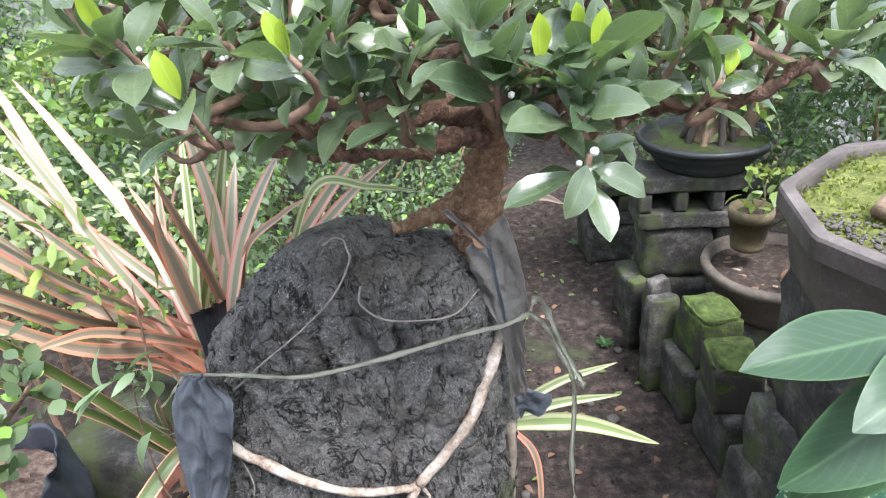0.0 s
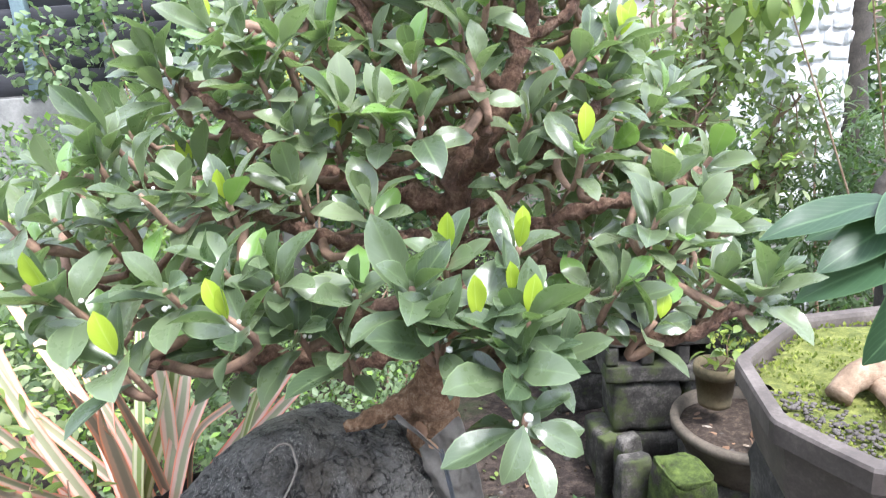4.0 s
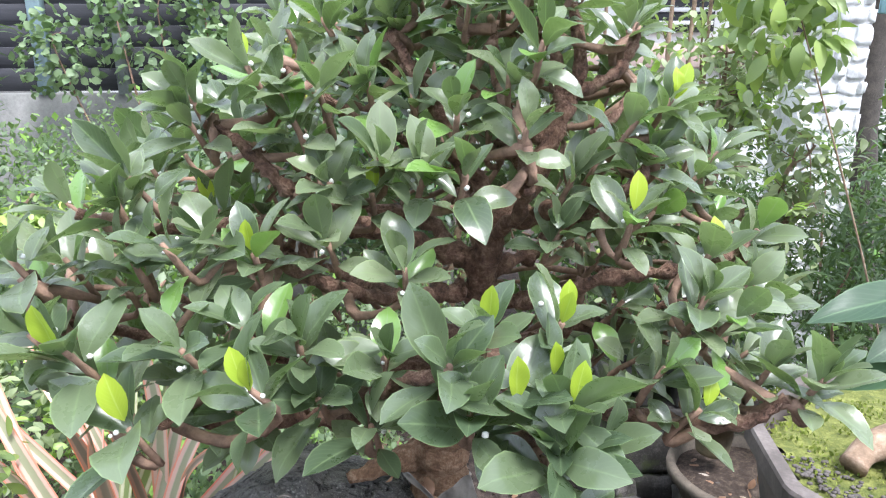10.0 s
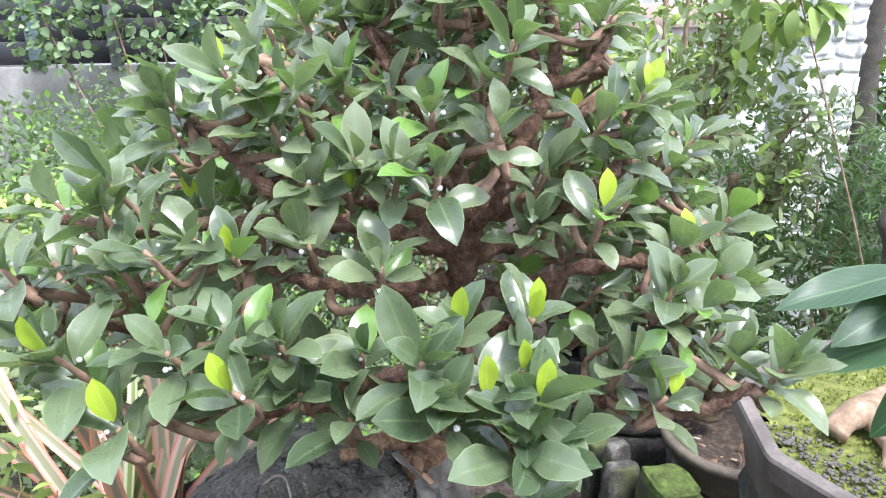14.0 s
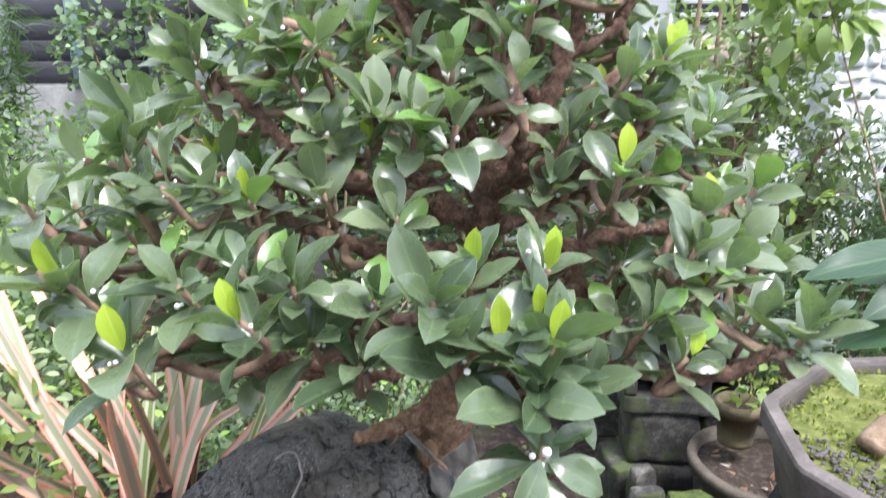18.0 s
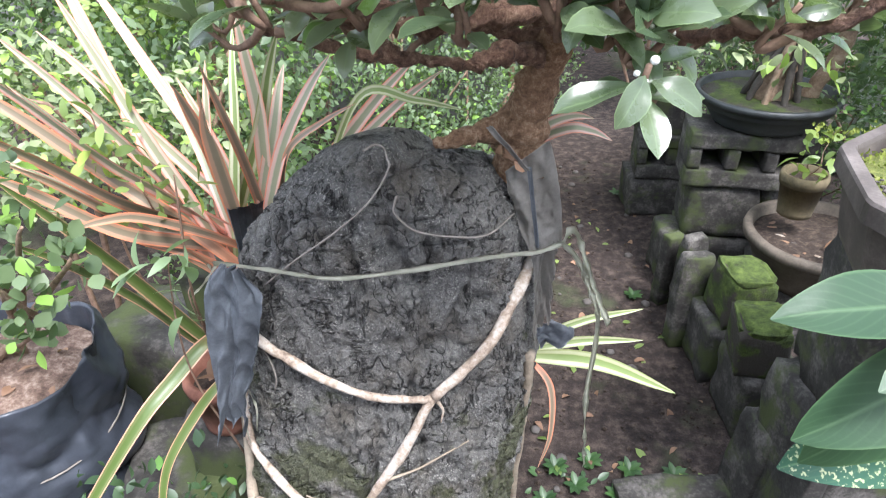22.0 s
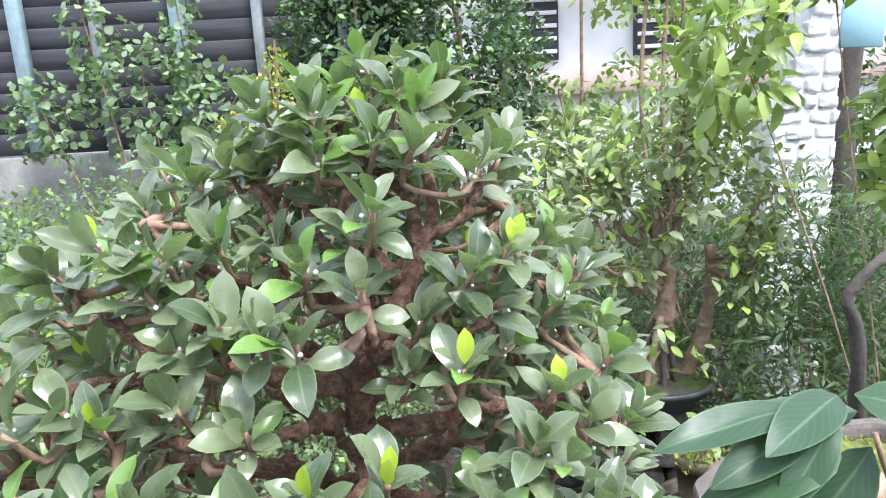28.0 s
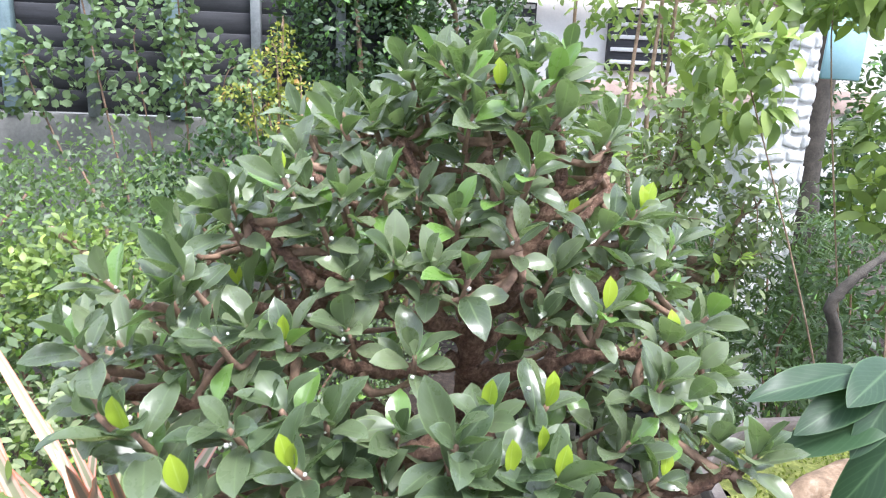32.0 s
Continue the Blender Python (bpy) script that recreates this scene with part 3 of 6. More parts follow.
def trunk_at(z):
    zs = [p[2] for p in TRUNK]
    return Vector((np.interp(z, zs, [p[0] for p in TRUNK]), np.interp(z, zs, [p[1] for p in TRUNK]), z))


def make_trunk():
    line = smooth_line(TRUNK, 7)
    radii = [float(np.interp(p.z, [1.04, 1.1, 1.17, 1.25, 1.34, 1.4, 1.47, 1.56], [0.034, 0.025, 0.0215, 0.016, 0.013, 0.011, 0.0075, 0.004])) for p in line]
    low = sum(p.z < 1.27 for p in line)
    fig_part("trunk", tube(line[:low + 1], radii[:low + 1], 26, 0.4, 3.0), BARK, "thick reddish-brown rough trunk")
    fig_part("trunk", tube(line[low - 1:], radii[low - 1:], 20, 0.5, 3.0), BRANCH, "dark reddish upper trunk")
    # roots that spread over the crown of the rock
    for ends, r in (([(0.014, 0.696, 1.115), (-0.02, 0.688, 1.105), (-0.05, 0.675, 1.1), (-0.085, 0.662, 1.095)], 0.023),
                    ([(0.026, 0.692, 1.08), (0.04, 0.68, 1.03), (0.045, 0.67, 0.97)], 0.013)):
        fig_part("root", limb(ends, r, 0.006, 10, 0.5, r * 900), BARK)


make_trunk()

# leaf rosettes at the ends of the shoots that face the path, pad by pad: place, and how many young lime leaves end the shoot
TOP_PAD = [((0.098, 0.62, 1.615), 0), ((0.116, 0.6, 1.598), 0), ((0.029, 0.584, 1.595), 0), ((-0.021, 0.62, 1.6), 0), ((0.037, 0.564, 1.565), 0), ((-0.005, 0.617, 1.57), 0), ((-0.051, 0.61, 1.552), 0), ((0.163, 0.577, 1.544), 0),
           ((0.113, 0.555, 1.565), 0), ((0.082, 0.51, 1.527), 0), ((-0.082, 0.598, 1.548), 0), ((-0.024, 0.603, 1.55), 0), ((0.149, 0.671, 1.596), 0), ((-0.12, 0.597, 1.522), 0), ((-0.103, 0.529, 1.5), 0), ((-0.117, 0.507, 1.51), 1),
           ((0.063, 0.536, 1.503), 0), ((-0.164, 0.524, 1.49), 0), ((-0.145, 0.646, 1.505), 0), ((0.081, 0.563, 1.572), 0), ((0.185, 0.64, 1.55), 0)]
MIDDLE_PAD = [((-0.072, 0.51, 1.495), 0), ((-0.041, 0.535, 1.5), 0), ((-0.01, 0.58, 1.49), 0), ((-0.089, 0.505, 1.476), 0), ((0.023, 0.529, 1.479), 0), ((0.069, 0.498, 1.468), 0), ((0.182, 0.537, 1.486), 2), ((0.151, 0.525, 1.472), 0),
              ((0.167, 0.524, 1.448), 0), ((0.11, 0.532, 1.43), 0), ((-0.03, 0.485, 1.451), 0), ((0.025, 0.47, 1.44), 0), ((-0.064, 0.491, 1.434), 0), ((-0.035, 0.499, 1.426), 1), ((-0.165, 0.52, 1.475), 0), ((-0.21, 0.559, 1.44), 0),
              ((-0.183, 0.462, 1.443), 0), ((-0.19, 0.458, 1.427), 0), ((-0.285, 0.571, 1.408), 0), ((0.14, 0.484, 1.411), 1), ((-0.001, 0.487, 1.439), 0), ((0.23, 0.58, 1.43), 0)]
LOW_PAD = [((0.266, 0.555, 1.383), 0), ((0.1, 0.52, 1.393), 0), ((0.235, 0.507, 1.354), 0), ((0.207, 0.464, 1.342), 0), ((0.212, 0.516, 1.374), 1), ((-0.152, 0.428, 1.408), 0), ((-0.14, 0.464, 1.403), 0), ((-0.109, 0.455, 1.394), 1),
           ((-0.066, 0.473, 1.397), 0), ((-0.013, 0.459, 1.383), 0), ((-0.248, 0.437, 1.398), 0), ((-0.235, 0.468, 1.387), 0), ((-0.184, 0.453, 1.391), 0), ((0.189, 0.471, 1.356), 0), ((-0.225, 0.41, 1.36), 0), ((-0.255, 0.48, 1.34), 0)]
FRONT_SHOOTS = [((0.232, 0.455, 1.31), 0), ((0.252, 0.428, 1.314), 0), ((0.179, 0.435, 1.291), 1), ((-0.197, 0.39, 1.357), 1), ((-0.139, 0.402, 1.353), 0), ((-0.106, 0.414, 1.362), 0), ((-0.075, 0.42, 1.346), 0), ((-0.068, 0.421, 1.311), 0),
                ((-0.025, 0.426, 1.335), 0), ((0.014, 0.393, 1.345), 0), ((0.036, 0.414, 1.357), 1), ((0.084, 0.434, 1.355), 2), ((0.051, 0.395, 1.318), 1), ((-0.16, 0.377, 1.32), 1), ((-0.093, 0.369, 1.342), 2), ((0.075, 0.408, 1.328), 1),
                ((0.073, 0.352, 1.276), 0), ((0.156, 0.446, 1.315), 0), ((0.03, 0.42, 1.3), 0), ((-0.035, 0.41, 1.298), 0), ((-0.12, 0.43, 1.3), 0), ((-0.2, 0.43, 1.315), 0), ((0.1, 0.4, 1.29), 0), ((0.074, 0.37, 1.298), 0), ((0.08, 0.382, 1.322), 1), ((0.025, 0.39, 1.315), 0)]


def make_crown():
    tips = []
    for place, lime in TOP_PAD + MIDDLE_PAD + LOW_PAD + FRONT_SHOOTS:
        p = Vector(place)
        out = p - crown_centre(p.z - 0.06)
        tips.append((p, (out.normalized() * 0.75 + Vector((rnd.uniform(-0.25, 0.25), -0.12, rnd.uniform(0.85, 1.5)))).normalized(), lime))
    golden = math.pi * (3 - math.sqrt(5))
    for k in range(760):
        u = (k % 640 + 0.5) / 640
        z = 1.205 + 0.43 * (1 - math.sqrt(1 - u * 0.985)) ** 0.92
        if k >= 640:
            z = 1.5 + 0.145 * ((k - 640) / 120) ** 0.8
        a = k * golden + 0.5 * math.sin(k)
        layer = 0.93 + 0.13 * math.sin(z * 62) + 0.09 * noise.noise((math.cos(a) * 2, math.sin(a) * 2, z * 9))
        inner = 1.0 if k % 4 else rnd.uniform(0.5, 0.85)
        c = crown_centre(z)
        r = crown_radius(z) * layer * inner
        p = c + Vector((math.cos(a) * r * 1.02, math.sin(a) * r * np.interp(z, [1.25, 1.5], [0.9, 0.75]), rnd.uniform(-0.012, 0.012)))
        gap = math.sin(z * 62) < -0.35 and z < 1.52 and rnd.random() < 0.62
        # the pads leave the trunk and the bare inner limbs open to the front
        hollow = p.y < 0.62 and -0.1 < p.x < 0.15 and 1.27 < p.z < 1.43
        near = 0.05 if p.y < 0.58 else 0.037
        thinned = p.y > 0.62 and p.z < 1.34 and rnd.random() < 0.45
        if gap or hollow or thinned or p.y > 0.93 or p.z < 1.215 + 0.24 * (0.7 - p.y) or any((p - q).length < near for q, *_ in tips):
            continue
        out = Vector((math.cos(a), math.sin(a), 0))
        lift = np.interp(z, [1.2, 1.3, 1.6], [0.7, 1.1, 2.2])
        tips.append((p, (out + Vector((rnd.uniform(-0.3, 0.3), rnd.uniform(-0.3, 0.3), lift))).normalized(), 1 if rnd.random() < 0.05 else 0))

    # main limbs of the pads, each with its own elbows
    nodes = []
    for k, (knots, thick) in enumerate((
        ([(0.048, 0.587, 1.352), (-0.01, 0.577, 1.374), (-0.072, 0.555, 1.397), (-0.1, 0.522, 1.424), (-0.12, 0.52, 1.447), (-0.15, 0.53, 1.475)], 0.0105),
        ([(0.047, 0.6, 1.32), (0.006, 0.58, 1.325), (-0.027, 0.53, 1.34), (-0.072, 0.487, 1.365), (-0.11, 0.47, 1.385)], 0.0095),
        ([(0.058, 0.582, 1.385), (0.1, 0.55, 1.403), (0.122, 0.515, 1.409), (0.155, 0.52, 1.43), (0.172, 0.53, 1.46)], 0.0095),
        ([(0.05, 0.584, 1.37), (0.07, 0.535, 1.405), (0.077, 0.51, 1.43), (0.07, 0.505, 1.455)], 0.0065),
        ([(0.048, 0.6, 1.31), (0.1, 0.572, 1.325), (0.155, 0.545, 1.352), (0.205, 0.52, 1.365), (0.25, 0.545, 1.375)], 0.009),
        ([(0.06, 0.58, 1.39), (0.035, 0.592, 1.44), (0.0, 0.598, 1.49), (-0.025, 0.605, 1.54)], 0.0085),
        ([(0.1, 0.58, 1.45), (0.065, 0.585, 1.49), (0.052, 0.58, 1.54)], 0.006),
        ([(0.035, 0.592, 1.44), (-0.03, 0.575, 1.46), (-0.075, 0.56, 1.49), (-0.11, 0.57, 1.515)], 0.006),
        ([(0.115, 0.582, 1.485), (0.15, 0.57, 1.51), (0.165, 0.58, 1.535)], 0.005),
        ([(0.033, 0.665, 1.19), (0.0, 0.61, 1.214), (-0.045, 0.582, 1.208), (-0.105, 0.562, 1.222), (-0.15, 0.54, 1.232), (-0.2, 0.5, 1.26)], 0.012),
        ([(0.045, 0.645, 1.228), (0.028, 0.565, 1.258), (-0.021, 0.505, 1.268), (-0.063, 0.482, 1.262), (-0.1, 0.47, 1.275), (-0.14, 0.43, 1.29), (-0.18, 0.4, 1.31)], 0.012),
        ([(0.047, 0.63, 1.26), (0.05, 0.54, 1.285), (0.06, 0.45, 1.288), (0.075, 0.385, 1.265)], 0.0085),
        ([(0.046, 0.64, 1.24), (0.09, 0.565, 1.258), (0.15, 0.485, 1.262), (0.2, 0.445, 1.275), (0.235, 0.432, 1.298)], 0.009),
        ([(-0.105, 0.562, 1.222), (-0.16, 0.58, 1.25), (-0.22, 0.55, 1.3), (-0.26, 0.5, 1.34), (-0.25, 0.45, 1.38)], 0.007),
        ([(-0.072, 0.555, 1.397), (-0.13, 0.53, 1.395), (-0.19, 0.49, 1.405), (-0.22, 0.47, 1.42)], 0.006),
        ([(-0.063, 0.482, 1.262), (-0.04, 0.44, 1.29), (-0.02, 0.42, 1.32), (0.01, 0.4, 1.335)], 0.0055),
    )):
        fig_part("branch", limb(knots, thick, 0.0036, 10, 1.1, k * 3.7, 8, wobble=0.008), BRANCH)
        nodes += smooth_line(knots, 6)[4:]
    # limbs at the back of the crown
    ends = [(-0.24, 0.72, 1.26, 1.19), (-0.3, 0.68, 1.3, 1.21), (0.3, 0.66, 1.29, 1.23), (0.25, 0.82, 1.29, 1.25), (-0.2, 0.9, 1.3, 1.25), (0.25, 0.72, 1.4, 1.34), (-0.18, 0.72, 1.43, 1.34), (0.05, 0.9, 1.4, 1.33), (0.2, 0.68, 1.5, 1.43), (-0.06, 0.74, 1.54, 1.43), (0.03, 0.7, 1.58, 1.48)]
    for k, (x, y, z, start) in enumerate(ends):
        s = trunk_at(start)
        e = Vector((x, y, z))
        mid1 = s.lerp(e, 0.33) + Vector((rnd.uniform(-0.02, 0.02), rnd.uniform(-0.02, 0.02), rnd.uniform(-0.012, 0.02)))
        mid2 = s.lerp(e, 0.68) + Vector((rnd.uniform(-0.025, 0.025), rnd.uniform(-0.025, 0.025), rnd.uniform(-0.02, 0.012)))
        thick = float(np.interp(start, [1.19, 1.3, 1.48], [0.0115, 0.0095, 0.005]))
        fig_part("branch", limb((s, mid1, mid2, e), thick, 0.0036, 10, 1.1, k * 5.1, 11, wobble=0.02), BRANCH)
        nodes += smooth_line((s, mid1, mid2, e), 7)[4:]
    nodes += [trunk_at(z) for z in (1.42, 1.46, 1.5)]

    shapes = [blade(7, 4, w, by, fd, bd, 0.66, cup=c, wave=wv) for w, by, fd, bd, c, wv in ((0.46, 0.57, 0.3, 0.22, 0.05, 0.0), (0.5, 0.56, 0.2, 0.4, 0.1, 0.03), (0.42, 0.57, 0.45, 0.05, 0.0, 0.02), (0.47, 0.53, 0.28, 0.5, 0.2, 0.03))]
    protos = [leaf_mesh("leaf", s, FICUS) for s in shapes]
    plains = [leaf_mesh("leaf", s, PLAIN) for s in shapes]
    limes = [leaf_mesh("young_leaf", s, LIME) for s in shapes[:3]]
    twigs = bmesh.new()
    rows, front = [], []
    for i, (p, axis, lime) in enumerate(tips):
        near = min(nodes, key=lambda q: (q - p).length + 0.5 * max(0.0, q.z - p.z))
        foot = p - axis * 0.035
        bend = near.lerp(foot, 0.55) + Vector((rnd.uniform(-0.012, 0.012), rnd.uniform(-0.012, 0.012), rnd.uniform(-0.012, 0.004)))
        limb((near, bend, foot, p), 0.0046, 0.002, 6, 0.4, i * 1.3, 3, twigs, 0.004)
        side = axis.cross(Vector((0.37, 0.61, 0.2))).normalized()
        other = axis.cross(side)
        count = int(rnd.integers(7, 12))
        flat = 34 if p.y < 0.36 and p.z < 1.29 else 0
        turn = rnd.uniform(0, 6.28)
        for j in range(count):
            f = j / (count - 1)
            ang = turn + j * 2.4
            open_ = radians(74 + flat - (58 - flat) * f + rnd.uniform(-14, 14))
            d = axis * math.cos(open_) + (side * math.cos(ang) + other * math.sin(ang)) * math.sin(open_)
            base = p - axis * (0.026 * (1 - f)) + d * 0.004
            size = rnd.uniform(0.033, 0.051) * (1.0 if 0.15 < f < 0.75 else 0.82) * (1.14 if p.y < 0.4 else 1.0)
            up = axis + Vector((0, 0, 0.3)) + Vector(rnd.normal(size=3) * 0.3)
            is_lime = lime and j >= count - lime
            if is_lime:
                d = (d * 0.6 + Vector((0, -0.1, 1.0))).normalized()
                up = Vector((0.35 * math.cos(ang), -1.0, 0.3))
            rows.append((base, d, up, size * (0.72 if is_lime else 1.0), is_lime))
    fig_part("twig_mass", twigs, TWIG)["kind"] = "stuff"
    # the leaves that hang towards the path are parts of their own
    order = sorted(range(len(rows)), key=lambda k: rows[k][0].y + 0.25 * abs(rows[k][0].x))
    single = set(order[:280]) | {k for k, row in enumerate(rows) if row[4]}
    for k in single:
        base, d, up, size, is_lime = rows[k]
        y = d.normalized()
        x = y.cross(up).normalized()
        m = Matrix((x, y, x.cross(y))).transposed().to_4x4()
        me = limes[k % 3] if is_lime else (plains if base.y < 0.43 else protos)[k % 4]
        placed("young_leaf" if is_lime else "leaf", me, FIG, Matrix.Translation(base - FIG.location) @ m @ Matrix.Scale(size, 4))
    rest = [r for k, r in enumerate(rows) if k not in single]
    foliage("foliage", shapes, FICUS, np.array([r[0] for r in rest]), np.array([r[1] for r in rest]), np.array([r[2] for r in rest]), np.array([r[3] for r in rest]), FIG, kind="stuff")
    # white beads of sap and buds at shoot tips
    beads = bmesh.new()
    for i, (p, axis, lime) in enumerate(tips):
        for _ in range(2 if i % 3 == 0 else 1):
            bmesh.ops.create_icosphere(beads, subdivisions=1, radius=rnd.uniform(0.0011, 0.0024), matrix=Matrix.Translation(p - axis * 0.012 + Vector(rnd.normal(size=3) * 0.006 + np.array([0, -0.004, 0.003]))))
    bmesh.ops.create_icosphere(beads, subdivisions=2, radius=0.0026, matrix=Matrix.Translation((0.073, 0.338, 1.283)))
    fig_part("bud_mass", beads, BUD)["kind"] = "stuff"


make_crown()

# pale aerial roots down the face of the rock
for knots, a, b, mat in (
    ([(-0.305, 0.899), (-0.292, 0.894), (-0.244, 0.875), (-0.167, 0.842), (-0.097, 0.822), (-0.08, 0.823)], 0.0062, 0.0046, ROOT),
    ([(0.052, 1.02), (0.046, 0.985), (0.027, 0.942), (-0.007, 0.893), (-0.042, 0.854), (-0.08, 0.823)], 0.0082, 0.0066, ROOT),
    ([(-0.08, 0.823), (-0.116, 0.749), (-0.158, 0.674), (-0.186, 0.625), (-0.205, 0.6)], 0.0066, 0.0052, ROOT),
    ([(-0.352, 0.79), (-0.361, 0.714), (-0.337, 0.69), (-0.287, 0.67), (-0.246, 0.635), (-0.205, 0.605)], 0.007, 0.0052, ROOT),
    ([(-0.336, 0.607), (-0.262, 0.618), (-0.205, 0.612), (-0.137, 0.612), (-0.09, 0.6), (-0.05, 0.58)], 0.0058, 0.003, ROOT),
    ([(-0.205, 0.612), (-0.225, 0.6), (-0.23, 0.58)], 0.004, 0.002, ROOT),
    ([(-0.35, 0.83), (-0.357, 0.76), (-0.362, 0.7), (-0.345, 0.6), (-0.3, 0.5), (-0.27, 0.3)], 0.009, 0.007, ROOT_DARK),
    ([(-0.145, 0.7), (-0.125, 0.706), (-0.088, 0.716), (-0.038, 0.742)], 0.0026, 0.001, ROOT_DARK),
    ([(-0.08, 0.823), (-0.068, 0.806), (-0.07, 0.785)], 0.0028, 0.001, ROOT),
    ([(-0.186, 0.625), (-0.225, 0.655), (-0.25, 0.66)], 0.0022, 0.001, ROOT_DARK),
    ([(0.038, 0.8), (0.036, 0.7), (0.03, 0.5), (0.02, 0.3)], 0.008, 0.007, ROOT_DARK),
):
    fig_part("aerial_root", limb([rock_face(x, z, 0.009) for x, z in knots], a, b, 10, 0.45, a * 4000, 6, wobble=0.004), mat, "pale root down the rock" if mat is ROOT else "")


# ---- sheet, tape and wire on the rock ----
def cloth(name, corners, cols, rows, folds, depth, label, category, seed=0.0, material=None, ragged=0.0, widths=(1, 1), crumple=0.0):
    """A hanging sheet between four corners (top left, top right, bottom right, bottom left), with folds."""
    bm = bmesh.new()
    tl, tr, br, bl = [Vector(c) for c in corners]
    n = (tr - tl).cross(bl - tl).normalized()
    grid = []
    for i in range(rows + 1):
        v = i / rows
        row = []
        for j in range(cols + 1):
            u = j / cols
            vv = v * (1 + ragged * noise.noise((u * 5, seed, 4)))
            w = 0.5 + (u - 0.5) * float(np.interp(v, np.linspace(0, 1, len(widths)), widths))
            p = tl.lerp(tr, w).lerp(bl.lerp(br, w), vv)
            f = math.asin(math.sin(u * folds * 6.28 + seed + 1.4 * vv)) * 0.64 * depth * (0.35 + vv) + depth * 1.1 * noise.noise(Vector((u * 4, v * 3, seed)))
            f += crumple * (abs(noise.noise(Vector((u * 3 + v * 2, v * 5 - u * 3, seed + 9)))) + 0.4 * abs(noise.noise(Vector((u * 6 - v * 4, v * 8 + u * 3, seed + 2)))) - 0.3)
            p += (tr - tl) * 0.05 * noise.noise((v * 4, seed, u))
            row.append(bm.verts.new(p + n * f))
        grid.append(row)
    for a, b in zip(grid, grid[1:]):
        for k in range(cols):
            bm.faces.new((a[k], a[k + 1], b[k + 1], b[k]))
    bmesh.ops.solidify(bm, geom=bm.faces[:], thickness=0.0012)
    return tagged(part(name, bm, material or FABRIC), label, category)


cloth("plastic_sheet", ((-0.322, 0.536, 1.018), (-0.252, 0.52, 1.002), (-0.285, 0.5, 0.8), (-0.35, 0.505, 0.79)), 40, 60, 2.3, 0.007, "torn blue-grey sheet hanging on the rock, tied below", "plastic sheet", 1.0, ragged=0.16, widths=(0.3, 0.95, 1.0, 0.95, 0.9, 0.8, 0.55, 0.4, 0.6), crumple=0.016)
cloth("plastic_sheet", ((-0.004, 0.65, 1.07), (0.042, 0.642, 1.112), (0.064, 0.64, 0.985), (0.032, 0.622, 0.975)), 36, 50, 0.7, 0.006, "folded grey-brown sheet tied between the trunk and the rock", "plastic sheet", 2.0, PALE_FABRIC, widths=(1, 1.15, 1.25, 1.15, 0.95), crumple=0.007)
cloth("plastic_sheet", ((0.028, 0.628, 0.99), (0.062, 0.642, 0.99), (0.06, 0.645, 0.86), (0.04, 0.64, 0.83)), 24, 40, 1.3, 0.005, "narrow torn grey-brown sheet below the tape beside the rock", "plastic sheet", 3.4, PALE_FABRIC, ragged=0.3, widths=(1, 0.85, 0.8, 1.1, 0.9), crumple=0.008)
cloth("plastic_sheet", ((0.04, 0.645, 0.85), (0.062, 0.65, 0.865), (0.098, 0.65, 0.845), (0.052, 0.645, 0.815)), 16, 20, 1.1, 0.006, "loose end of a dark sheet beside the rock", "plastic sheet", 5.4, ragged=0.4, crumple=0.006)
cloth("sheet_tie", ((-0.024, 0.598, 1.142), (-0.018, 0.596, 1.145), (0.023, 0.6, 1.096), (0.017, 0.6, 1.094)), 6, 24, 0.6, 0.002, "grey plastic strap tied over the folded sheet", "strap", 6.1, PALE_FABRIC)
cloth("sheet_tie", ((0.018, 0.6, 1.098), (0.023, 0.6, 1.1), (0.037, 0.602, 1.004), (0.033, 0.602, 1.0)), 6, 30, 0.6, 0.002, "dark grey plastic strap hanging before the folded sheet", "strap", 7.3)


def wrap_sheet():
    """The dark liner that stands up behind the crown of the rock."""
    bm = bmesh.new()
    rows = []
    for i in range(8):
        row = []
        for k in range(41):
            a = radians(-160 - 62 * k / 40)
            c = Vector((math.cos(a), math.sin(a), 0))
            x = ROCK[0] + c.x * 0.207
            row.append(bm.verts.new(Vector((x, ROCK[1] + c.y * 0.186, 0.8 + (rock_top(x) - 0.835 - 0.42 * max(0.0, ROCK[1] + c.y * 0.186 - 0.66)) * i / 7 + (0.003 * noise.noise((k * 0.3, i, 1)) if i == 7 else 0))) + c * 0.006 * noise.noise((k * 0.5, i * 0.3, 7))))
        rows.append(row)
    for a, b in zip(rows, rows[1:]):
        for k in range(40):
            bm.faces.new((a[k], a[k + 1], b[k + 1], b[k]))
    bmesh.ops.solidify(bm, geom=bm.faces[:], thickness=0.0015)
    tagged(part("plastic_liner", bm, FABRIC), "dark plastic liner wrapped behind the boulder", "plastic sheet")


wrap_sheet()


